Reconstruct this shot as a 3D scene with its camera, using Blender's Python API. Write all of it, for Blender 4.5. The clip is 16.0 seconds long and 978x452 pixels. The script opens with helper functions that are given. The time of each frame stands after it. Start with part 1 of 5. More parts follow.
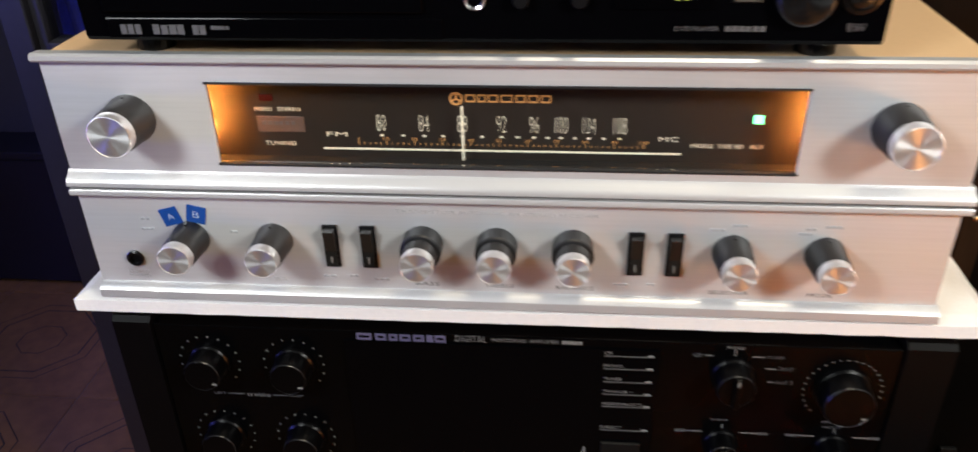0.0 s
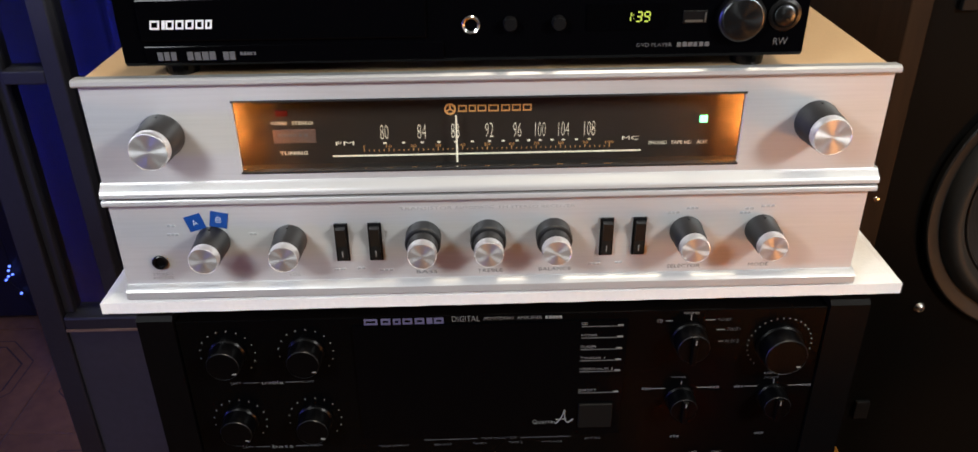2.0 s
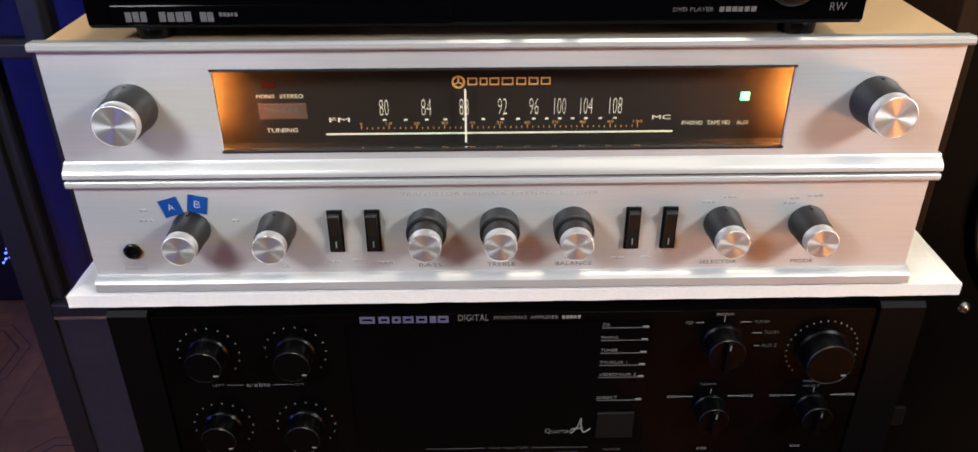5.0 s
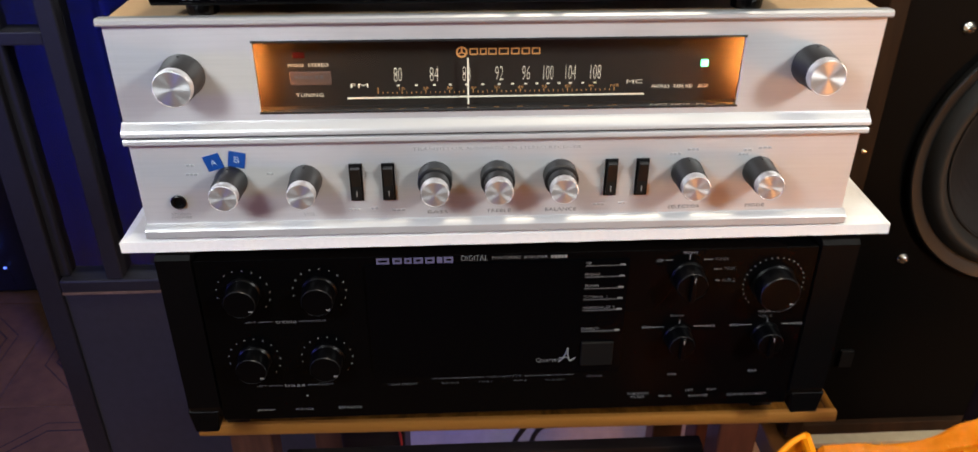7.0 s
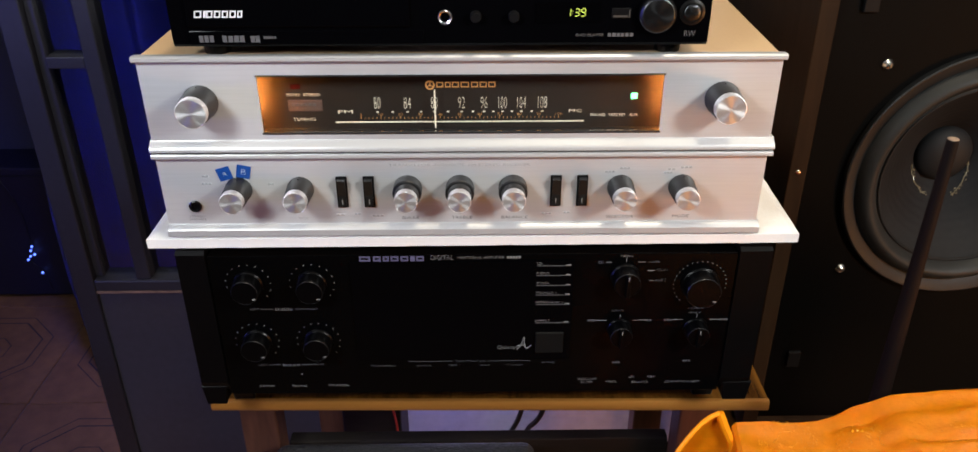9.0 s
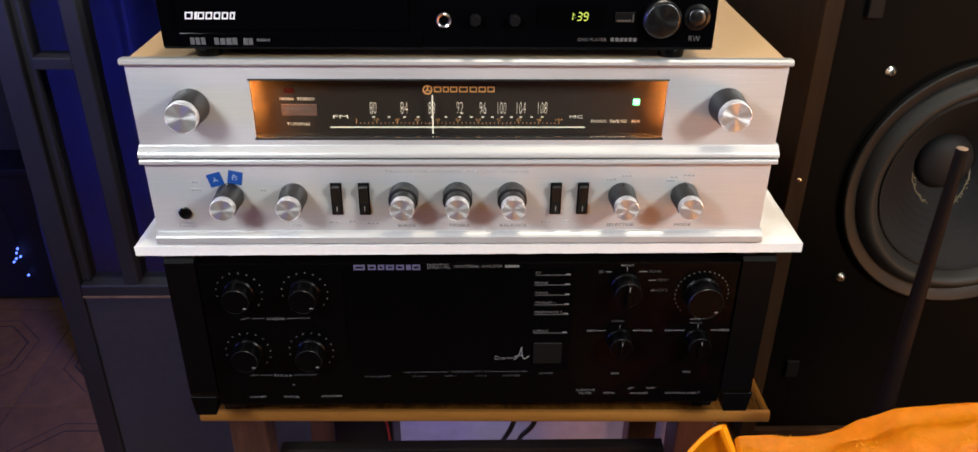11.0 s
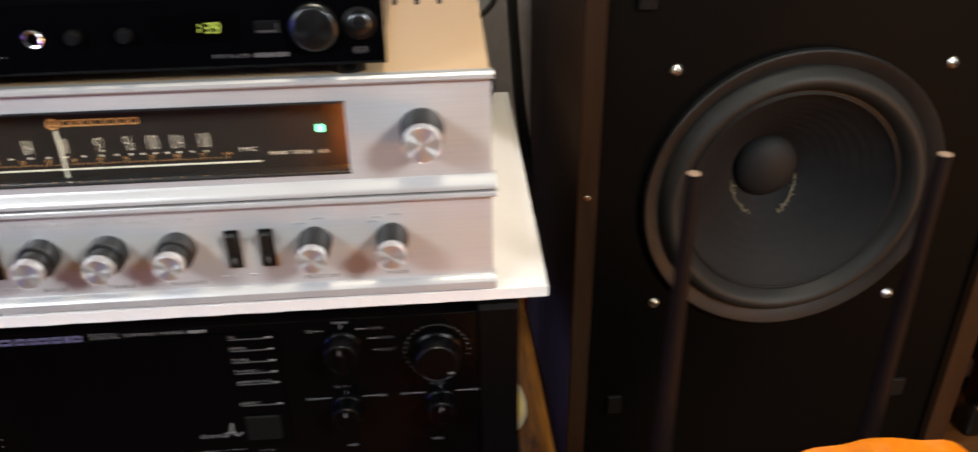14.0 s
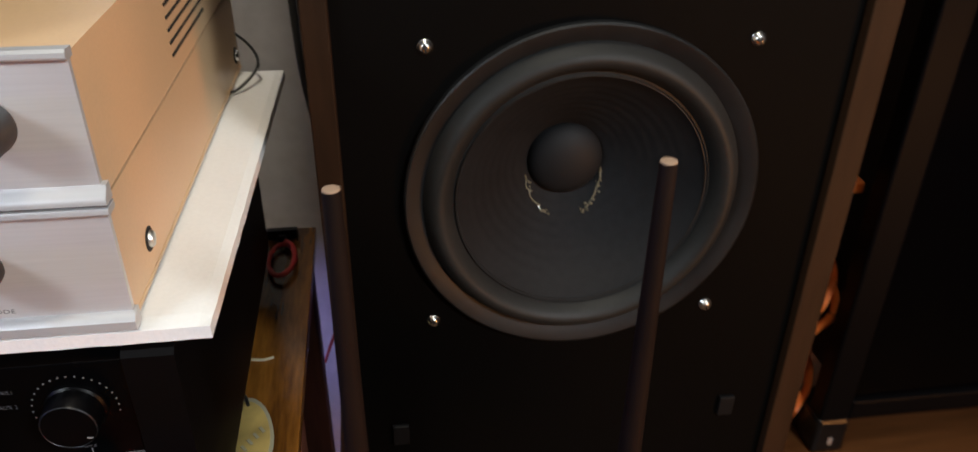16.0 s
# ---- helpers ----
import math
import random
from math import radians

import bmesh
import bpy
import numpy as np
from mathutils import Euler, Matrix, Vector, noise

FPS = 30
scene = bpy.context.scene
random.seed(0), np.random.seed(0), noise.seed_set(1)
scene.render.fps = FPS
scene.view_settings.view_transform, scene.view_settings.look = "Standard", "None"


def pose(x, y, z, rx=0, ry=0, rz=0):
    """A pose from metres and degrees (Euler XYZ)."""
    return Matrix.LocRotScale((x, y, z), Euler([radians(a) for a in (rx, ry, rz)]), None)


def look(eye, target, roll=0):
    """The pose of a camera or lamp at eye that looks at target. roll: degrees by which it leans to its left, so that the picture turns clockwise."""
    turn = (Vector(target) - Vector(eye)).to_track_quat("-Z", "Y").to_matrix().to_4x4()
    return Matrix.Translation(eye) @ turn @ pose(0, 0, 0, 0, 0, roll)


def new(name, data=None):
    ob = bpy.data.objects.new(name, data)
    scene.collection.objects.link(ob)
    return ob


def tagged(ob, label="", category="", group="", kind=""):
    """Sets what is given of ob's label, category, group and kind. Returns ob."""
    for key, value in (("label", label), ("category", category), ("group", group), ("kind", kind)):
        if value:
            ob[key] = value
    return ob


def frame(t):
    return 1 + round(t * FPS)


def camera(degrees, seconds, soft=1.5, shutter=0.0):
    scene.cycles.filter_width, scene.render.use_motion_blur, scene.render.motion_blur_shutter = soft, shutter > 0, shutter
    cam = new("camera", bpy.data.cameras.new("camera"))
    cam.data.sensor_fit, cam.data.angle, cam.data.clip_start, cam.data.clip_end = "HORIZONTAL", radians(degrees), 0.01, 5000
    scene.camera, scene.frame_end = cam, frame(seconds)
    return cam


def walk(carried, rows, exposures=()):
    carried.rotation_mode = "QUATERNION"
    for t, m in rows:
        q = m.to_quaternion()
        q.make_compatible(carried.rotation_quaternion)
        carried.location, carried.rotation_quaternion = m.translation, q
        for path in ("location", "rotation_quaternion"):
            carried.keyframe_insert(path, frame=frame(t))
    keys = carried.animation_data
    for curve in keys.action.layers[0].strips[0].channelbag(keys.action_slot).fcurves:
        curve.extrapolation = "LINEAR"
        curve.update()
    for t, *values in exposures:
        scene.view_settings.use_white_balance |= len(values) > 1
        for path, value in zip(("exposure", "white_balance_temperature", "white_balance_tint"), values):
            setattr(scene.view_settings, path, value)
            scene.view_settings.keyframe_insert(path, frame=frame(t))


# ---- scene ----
cam = camera(61.0, 16.0, shutter=0.7)
METRES, EYE, TILT, LEAN, TURN = 0.93, 1.0, 0.0, 0.0, 5.4
ROWS = [
    (0.0, 0.0, 0.0, 0.0, -0.61, -29.59, 1.08),
    (0.5, 0.0193, -0.0377, -0.0034, -1.3, -28.18, 1.3),
    (1.0, -0.0125, -0.0644, 0.025, -4.11, -28.62, 0.86),
    (1.5, -0.0402, -0.0671, 0.0251, -5.38, -28.36, 0.95),
    (2.0, -0.0451, -0.0613, 0.0207, -7.01, -28.54, 0.55),
    (2.5, -0.0498, -0.0523, 0.016, -6.93, -28.07, 0.48),
    (3.0, -0.054, -0.0402, 0.0109, -6.99, -28.3, 0.38),
    (5.5, -0.0404, -0.0135, -0.0044, -6.04, -29.75, 0.15),
    (6.0, -0.0422, -0.0442, -0.0005, -5.71, -29.96, 0.16),
    (6.5, -0.0448, -0.0731, 0.0064, -5.61, -29.54, 0.1),
    (7.0, -0.0665, -0.0877, 0.0072, -8.24, -29.69, -0.12),
    (7.5, -0.0818, -0.1042, 0.0091, -9.59, -29.94, -0.67),
    (8.0, -0.0616, -0.1341, 0.028, -7.92, -29.61, -1.17),
    (8.5, -0.04, -0.1659, 0.0381, -6.72, -28.99, -0.2),
    (9.0, -0.0334, -0.1802, 0.047, -6.18, -28.54, 0.04),
    (11.5, -0.0419, -0.1506, 0.0414, -7.03, -28.36, -0.88),
    (12.0, -0.0621, -0.1006, 0.0347, -8.43, -29.18, -1.33),
    (12.5, -0.0738, -0.0472, 0.0196, -12.6, -30.06, -1.23),
    (13.0, -0.0402, -0.0383, 0.0173, -13.94, -30.44, -0.65),
    (13.5, 0.0569, -0.0637, 0.0247, -11.51, -29.79, 0.41),
    (14.0, 0.1493, -0.0795, 0.0258, -9.98, -29.21, 0.73),
    (14.5, 0.2089, -0.0894, 0.0171, -9.98, -29.78, -0.37),
    (15.0, 0.2391, -0.0414, 0.0017, -15.37, -31.33, -1.92),
    (15.5, 0.2622, -0.0044, -0.0102, -18.17, -32.26, -0.94),
    (16.0, 0.3101, -0.0022, -0.0077, -13.2, -31.12, -0.63),
]
walk(cam, [(t, pose(0, 0, EYE, TILT, LEAN, TURN) @ pose(METRES * x, METRES * y, METRES * z, 90 + pitch, roll, yaw)) for t, x, y, z, yaw, pitch, roll in ROWS],
     exposures=((0.0, 0.06, 6560, 10), (1.0, 0.04, 6560, 10), (2.0, -0.02, 6520, 10), (3.0, 0.02, 6450, 10), (5.5, 0.07, 6420, 10), (9.0, 0.10, 6500, 10), (13.0, 0.09, 6440, 10), (14.5, 0.10, 6350, 10), (15.5, -0.02, 6180, 10), (16.0, -0.13, 6080, 10)))

# ---- light ----
world = bpy.data.worlds.new("night_room")
scene.world = world
world.use_nodes = True
world.node_tree.nodes["Background"].inputs[0].default_value = (0.5, 0.55, 0.8, 1)
world.node_tree.nodes["Background"].inputs[1].default_value = 0.004


def area_lamp(name, eye, target, size, watts, colour, spread=180):
    data = bpy.data.lights.new(name, "AREA")
    data.shape, data.size, data.energy, data.color = "DISK", size, watts, colour
    data.spread = radians(spread)
    ob = new(name, data)
    ob.matrix_world = look(eye, target)
    return ob


area_lamp("room_lamp_neutral", (-0.54, -0.30, 1.31), (-0.10, 0.33, 0.82), 0.24, 6.5, (0.90, 0.96, 0.985))
area_lamp("room_lamp_warm", (0.80, -0.40, 1.38), (0.08, 0.33, 0.82), 0.23, 12.8, (0.91, 0.935, 0.90))
area_lamp("ceiling_lamp", (0.27, 0.16, 2.25), (0.12, 0.42, 0.80), 0.30, 12.0, (0.98, 0.86, 0.65))
# added light in place of amber bounce off the orange cloth
area_lamp("amber_bounce_low", (1.00, -0.20, 0.60), (0.12, 0.33, 0.80), 0.25, 5.2, (1.0, 0.40, 0.11))
area_lamp("blue_lamp_near", (-1.30, 0.00, 0.85), (-0.2, 0.4, 0.8), 0.20, 5.4, (0.16, 0.16, 1.0))
area_lamp("blue_lamp_far", (-0.62, 0.98, 0.85), (-0.80, 1.52, 0.15), 0.10, 2.6, (0.05, 0.07, 1.0), 95)
# unseen fill under the shelf board, added to brighten the wall behind
area_lamp("violet_fill_low", (-0.01, 0.70, 0.47), (-0.01, 0.82, 0.12), 0.05, 0.75, (0.50, 0.46, 1.0))
# unseen fill added behind the screen to light the orange coil
area_lamp("amber_fill_far", (0.72, 0.66, 0.95), (0.66, 0.57, 0.62), 0.05, 0.35, (1.0, 0.34, 0.07))


# ---- materials ----
def material(name, colour, rough=0.5, metal=0.0, grain=60.0, vary=0.15, bump=0.1, depth=0.0004, stretch=(1, 1, 1),
             stain=3.0, coat=0.0, emit=None, strength=0.0, spec=0.5, aniso=0.0, bump_stretch=None):
    m = bpy.data.materials.new(name)
    m.use_nodes = True
    nt = m.node_tree
    n, l = nt.nodes, nt.links
    b = n["Principled BSDF"]
    b.inputs["Base Color"].default_value = (*colour, 1)
    b.inputs["Roughness"].default_value = rough
    b.inputs["Metallic"].default_value = metal
    b.inputs["Coat Weight"].default_value = coat
    b.inputs["Coat Roughness"].default_value = 0.15
    b.inputs["Specular IOR Level"].default_value = spec
    if emit:
        b.inputs["Emission Color"].default_value = (*emit, 1)
        b.inputs["Emission Strength"].default_value = strength
    if aniso:
        b.inputs["Anisotropic"].default_value = aniso
    tc = n.new("ShaderNodeTexCoord")
    mp = n.new("ShaderNodeMapping")
    mp.inputs["Scale"].default_value = stretch
    l.new(tc.outputs["Object"], mp.inputs[0])
    fine = n.new("ShaderNodeTexNoise")
    fine.inputs["Scale"].default_value = grain
    fine.inputs["Detail"].default_value = 5
    l.new(mp.outputs[0], fine.inputs[0])
    if vary > 0:
        coarse = n.new("ShaderNodeTexNoise")
        coarse.inputs["Scale"].default_value = stain
        coarse.inputs["Detail"].default_value = 3
        l.new(tc.outputs["Object"], coarse.inputs[0])
        add = n.new("ShaderNodeMath")
        add.operation = "ADD"
        l.new(fine.outputs[0], add.inputs[0])
        l.new(coarse.outputs[0], add.inputs[1])
        ramp = n.new("ShaderNodeMapRange")
        ramp.inputs[1].default_value, ramp.inputs[2].default_value = 0.6, 1.4
        ramp.inputs[3].default_value, ramp.inputs[4].default_value = 1 - vary, 1 + vary
        l.new(add.outputs[0], ramp.inputs[0])
        mix = n.new("ShaderNodeVectorMath")
        mix.operation = "SCALE"
        mix.inputs[0].default_value = colour
        l.new(ramp.outputs[0], mix.inputs["Scale"])
        l.new(mix.outputs[0], b.inputs["Base Color"])
        rr = n.new("ShaderNodeMapRange")
        rr.inputs[1].default_value, rr.inputs[2].default_value = 0.3, 0.7
        rr.inputs[3].default_value, rr.inputs[4].default_value = max(rough - 0.08, 0.02), min(rough + 0.08, 1)
        l.new(coarse.outputs[0], rr.inputs[0])
        l.new(rr.outputs[0], b.inputs["Roughness"])
    if bump > 0:
        bp = n.new("ShaderNodeBump")
        bp.inputs["Strength"].default_value = bump
        bp.inputs["Distance"].default_value = depth
        l.new(fine.outputs[0], bp.inputs["Height"])
        l.new(bp.outputs[0], b.inputs["Normal"])
    return m


def spun_metal(name):
    m = material(name, (0.72, 0.72, 0.73), 0.38, 0.86, grain=400, vary=0.08, bump=0.05, depth=0.0001, aniso=0.84)
    nt = m.node_tree
    tg = nt.nodes.new("ShaderNodeTangent")
    tg.direction_type, tg.axis = "RADIAL", "Y"
    nt.links.new(tg.outputs[0], nt.nodes["Principled BSDF"].inputs["Tangent"])
    return m


def wood(name, dark, light, rough=0.45, scale=18.0, along="x", coat=0.15, spec=0.4):
    m = bpy.data.materials.new(name)
    m.use_nodes = True
    nt = m.node_tree
    n, l = nt.nodes, nt.links
    b = n["Principled BSDF"]
    b.inputs["Roughness"].default_value = rough
    b.inputs["Coat Weight"].default_value = coat
    b.inputs["Coat Roughness"].default_value = 0.25
    b.inputs["Specular IOR Level"].default_value = spec
    tc = n.new("ShaderNodeTexCoord")
    mp = n.new("ShaderNodeMapping")
    mp.inputs["Scale"].default_value = {"x": (0.12, 1, 1), "y": (1, 0.12, 1), "z": (1, 1, 0.12)}[along]
    l.new(tc.outputs["Object"], mp.inputs[0])
    a = n.new("ShaderNodeTexNoise")
    a.inputs["Scale"].default_value, a.inputs["Detail"].default_value, a.inputs["Distortion"].default_value = scale, 6, 1.2
    l.new(mp.outputs[0], a.inputs[0])
    f = n.new("ShaderNodeTexNoise")
    f.inputs["Scale"].default_value, f.inputs["Detail"].default_value = scale * 14, 4
    l.new(mp.outputs[0], f.inputs[0])
    add = n.new("ShaderNodeMath")
    add.operation = "MULTIPLY_ADD"
    add.inputs[1].default_value = 0.35
    l.new(f.outputs[0], add.inputs[0])
    l.new(a.outputs[0], add.inputs[2])
    ramp = n.new("ShaderNodeValToRGB")
    ramp.color_ramp.elements[0].position, ramp.color_ramp.elements[1].position = 0.45, 0.85
    ramp.color_ramp.elements[0].color, ramp.color_ramp.elements[1].color = (*dark, 1), (*light, 1)
    l.new(add.outputs[0], ramp.inputs[0])
    l.new(ramp.outputs[0], b.inputs["Base Color"])
    bp = n.new("ShaderNodeBump")
    bp.inputs["Strength"].default_value, bp.inputs["Distance"].default_value = 0.15, 0.0005
    l.new(f.outputs[0], bp.inputs["Height"])
    l.new(bp.outputs[0], b.inputs["Normal"])
    return m


def glass(name, tint=(1, 1, 1), gloss=0.02):
    m = bpy.data.materials.new(name)
    m.use_nodes = True
    nt = m.node_tree
    n, l = nt.nodes, nt.links
    n.remove(n["Principled BSDF"])
    tr, gl, fr, mx = (n.new(k) for k in ("ShaderNodeBsdfTransparent", "ShaderNodeBsdfGlossy", "ShaderNodeFresnel", "ShaderNodeMixShader"))
    tr.inputs[0].default_value = (*tint, 1)
    gl.inputs["Roughness"].default_value = gloss
    fr.inputs[0].default_value = 1.45
    l.new(fr.outputs[0], mx.inputs[0])
    l.new(tr.outputs[0], mx.inputs[1])
    l.new(gl.outputs[0], mx.inputs[2])
    l.new(mx.outputs[0], n["Material Output"].inputs[0])
    return m


def glow(name, colour, strength):
    return material(name, (0.02, 0.02, 0.02), 0.5, vary=0, bump=0, emit=colour, strength=strength)


ALU = material("brushed_aluminium", (0.70, 0.695, 0.695), 0.42, 0.55, grain=90, vary=0.06, bump=0.08, depth=0.00005, stretch=(0.25, 8, 8), stain=11)
ALU_LIP = material("polished_aluminium_trim", (0.52, 0.52, 0.525), 0.36, 0.45, grain=90, vary=0.04, bump=0.08, depth=0.00005, stretch=(0.1, 8, 8))
SPUN = spun_metal("spun_aluminium")
KNOB = material("black_knob_plastic", (0.010, 0.010, 0.011), 0.42, grain=300, vary=0.2, bump=0.05)
BLACK = material("black_plastic", (0.0035, 0.0035, 0.004), 0.32, spec=0.25, grain=400, vary=0.2, bump=0.06)
GLOSS = material("gloss_black_panel", (0.0010, 0.0010, 0.0014), 0.10, spec=0.08, grain=500, vary=0.2, bump=0.01)
MATT = material("matt_black_panel", (0.0010, 0.0010, 0.0012), 0.24, grain=700, vary=0.2, bump=0.03, depth=0.0001, spec=0.10)
DARK = material("dark_recess", (0.004, 0.004, 0.004), 0.8, vary=0, bump=0)
TAN = material("tan_enamel_steel", (0.61, 0.405, 0.225), 0.35, grain=600, vary=0.06, bump=0.10, depth=0.0001, stain=8)
FOAM = material("white_foam_sheet", (0.73, 0.715, 0.695), 0.9, grain=420, vary=0.04, bump=0.4, depth=0.0006, stain=12)
DIAL = material("brown_black_dial_plate", (0.020, 0.0155, 0.0125), 0.35, grain=200, vary=0.1, bump=0.02)
ORANGE_WALL = material("cream_painted_metal", (0.75, 0.55, 0.38), 0.6, vary=0.1, bump=0.05)
CREAM_INK = material("cream_dial_ink", (0.65, 0.62, 0.50), 0.6, vary=0, bump=0, emit=(0.85, 0.80, 0.58), strength=0.28)
GOLD_INK = material("gold_dial_ink", (0.50, 0.27, 0.10), 0.5, vary=0, bump=0, emit=(0.8, 0.36, 0.10), strength=0.22)
GREY_INK = material("worn_grey_ink", (0.36, 0.36, 0.36), 0.7, vary=0.3, bump=0, grain=900)
DARK_INK = material("dark_ink", (0.15, 0.15, 0.15), 0.7, vary=0.3, bump=0, grain=900)
WHITE_INK = material("white_panel_ink", (0.17, 0.17, 0.167), 0.6, vary=0.2, bump=0, grain=900)
DIM_INK = material("dim_panel_ink", (0.075, 0.075, 0.079), 0.6, vary=0.3, bump=0, grain=900)
BLUE_INK = material("violet_blue_ink", (0.085, 0.080, 0.15), 0.5, vary=0.2, bump=0, grain=900)
BLUE_TAPE = material("blue_label_tape", (0.007, 0.055, 0.25), 0.35, grain=200, vary=0.15, bump=0.05)
CHROME = material("chrome", (0.82, 0.82, 0.82), 0.16, 1.0, vary=0.04, bump=0)
STEEL = material("screw_steel", (0.62, 0.62, 0.60), 0.28, 1.0, vary=0.1, bump=0)
GREEN_LED = glow("green_lamp", (0.17, 1.0, 0.40), 4.6)
CLOCK_LED = glow("yellow_green_display", (0.85, 1.0, 0.12), 0.75)
BULB = glow("dial_bulb", (1.0, 0.34, 0.06), 300.0)
BLUE_LED = glow("blue_led", (0.10, 0.18, 1.0), 3.0)
METER = material("meter_face", (0.085, 0.055, 0.045), 0.5, vary=0.15, bump=0.02, grain=300)
RED_LENS = material("dull_red_lens", (0.05, 0.004, 0.004), 0.25, vary=0.1, bump=0)
# one pine board in two tones: top darkened for shade, front lightened as lit
PINE = wood("shaded_varnished_pine", (0.036, 0.012, 0.0025), (0.22, 0.088, 0.014), 0.16, 26, "y", 0.30, 0.5)
LIT_FRONT = wood("lit_pine_front", (0.21, 0.078, 0.012), (0.34, 0.140, 0.026), 0.40, 9, "x", 0.15)
TABLE = wood("table_veneer", (0.035, 0.013, 0.004), (0.105, 0.043, 0.014), 0.30, 12, "x", 0.25)
WALNUT = wood("walnut_edge", (0.013, 0.0063, 0.0029), (0.029, 0.0145, 0.0068), 0.65, 16, "z", 0.0, 0.10)
RED_WOOD = wood("reddish_brown_wood", (0.055, 0.020, 0.012), (0.13, 0.05, 0.03), 0.5, 16, "z", 0.05)
ROD = wood("dark_turned_wood", (0.0045, 0.0025, 0.0020), (0.010, 0.0052, 0.0040), 0.7, 22, "z", 0.0, 0.08)
ROD_END = material("bare_wood_end", (0.26, 0.17, 0.11), 0.7, grain=300, vary=0.15, bump=0.2)
BAFFLE = material("black_baffle_board", (0.0014, 0.0012, 0.0011), 0.65, spec=0.05, grain=300, vary=0.3, bump=0.3, depth=0.0004)
RUBBER = material("grey_rubber_surround", (0.0125, 0.0125, 0.0120), 0.58, spec=0.25, grain=240, vary=0.25, bump=0.15, stain=14)
CONE = material("paper_cone", (0.0100, 0.0100, 0.0108), 0.70, spec=0.15, grain=180, vary=0.3, bump=0.35, depth=0.0006, stain=16)
CAP = material("dust_cap_felt", (0.0085, 0.009, 0.0100), 0.65, spec=0.2, grain=500, vary=0.15, bump=0.2)
GASKET = material("worn_gasket", (0.0062, 0.0066, 0.0072), 0.52, spec=0.30, grain=120, vary=0.35, bump=0.2, stain=20)
GLUE = material("dried_glue", (0.14, 0.125, 0.08), 0.3, grain=200, vary=0.3, bump=0.3)
CLOTH = material("orange_damask_cloth", (0.88, 0.275, 0.003), 0.52, spec=0.25, grain=150, vary=0.10, bump=0.6, depth=0.0012, stain=24)
# frame and panel colours are lifted towards blue for the blue light haze
FRAME = material("dark_door_frame", (0.014, 0.0135, 0.019), 0.5, grain=120, vary=0.25, bump=0.12, stain=5)
PANEL = material("grey_door_panel", (0.034, 0.033, 0.044), 0.5, grain=90, vary=0.2, bump=0.1, stain=4)
PANE = glass("door_glass", (0.75, 0.78, 0.85), 0.03)
CLEAR = glass("dial_glass", (0.98, 0.98, 0.97), 0.02)
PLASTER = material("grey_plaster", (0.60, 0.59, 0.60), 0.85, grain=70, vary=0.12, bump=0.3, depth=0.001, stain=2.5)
# ceiling colour lowered so that less light bounces into the room
CEIL = material("darkened_ceiling_plaster", (0.20, 0.195, 0.19), 0.9, grain=60, vary=0.08, bump=0.2, depth=0.001)
CURTAIN = material("dark_blue_curtain", (0.06, 0.06, 0.12), 0.85, grain=160, vary=0.25, bump=0.3)
TILE = material("brown_floor_tile", (0.32, 0.16, 0.05), 0.40, grain=30, vary=0.3, bump=0.08, stain=7)
TILE_LINE = material("dark_tile_inlay", (0.06, 0.04, 0.03), 0.4, grain=60, vary=0.3, bump=0.05)
GROUT = material("floor_grout", (0.20, 0.15, 0.11), 0.85, grain=60, vary=0.3, bump=0.3)
CREAM = material("cream_board_edge", (0.40, 0.34, 0.22), 0.6, grain=90, vary=0.15, bump=0.1)
TAG = material("cream_leather_tag", (0.40, 0.29, 0.09), 0.5, grain=60, vary=0.35, bump=0.2, stain=40)
TAG_EDGE = material("tag_silver_print", (0.30, 0.28, 0.20), 0.4, grain=60, vary=0.2, bump=0)
CABLE = material("black_cable", (0.012, 0.012, 0.012), 0.5, vary=0.1, bump=0)
RED_CORD = material("red_cord", (0.45, 0.03, 0.02), 0.6, vary=0.2, bump=0.2, grain=400)
SPECKLE = material("black_speckled_vinyl", (0.035, 0.034, 0.032), 0.35, grain=320, vary=0.8, bump=1.0, depth=0.002)
SCREEN = material("dark_screen_glass", (0.0008, 0.0008, 0.0011), 0.10, spec=0.10, grain=300, vary=0.1, bump=0)
LABEL_INK = material("white_label_ink", (0.70, 0.72, 0.75), 0.6, vary=0.1, bump=0)
# wall tone set dark to hold down ambient bounce, not a dark paint
DARKENED_WALL = material("darkened_wall_plaster", (0.05, 0.048, 0.05), 0.8, grain=70, vary=0.12, bump=0.2, depth=0.001, stain=2.5)
BEZEL = material("black_frame_plastic", (0.0018, 0.0018, 0.0022), 0.5, grain=200, vary=0.2, bump=0.05, spec=0.05)
WORN_EDGE = material("worn_tan_edge", (0.16, 0.10, 0.07), 0.6, grain=80, vary=0.4, bump=0.1, stain=20)
PADDLE = material("satin_black_paddle", (0.008, 0.0078, 0.0075), 0.30, grain=300, vary=0.15, bump=0.03)
CHEEK = material("black_end_cheek", (0.0019, 0.0016, 0.0017), 0.46, grain=300, vary=0.25, bump=0.06, spec=0.07)
TICK_INK = material("tick_ink", (0.105, 0.105, 0.10), 0.6, vary=0.2, bump=0, grain=900)
AMP_KNOB = material("black_amplifier_knob", (0.0009, 0.0009, 0.0012), 0.30, grain=300, vary=0.2, bump=0.03, spec=0.12)
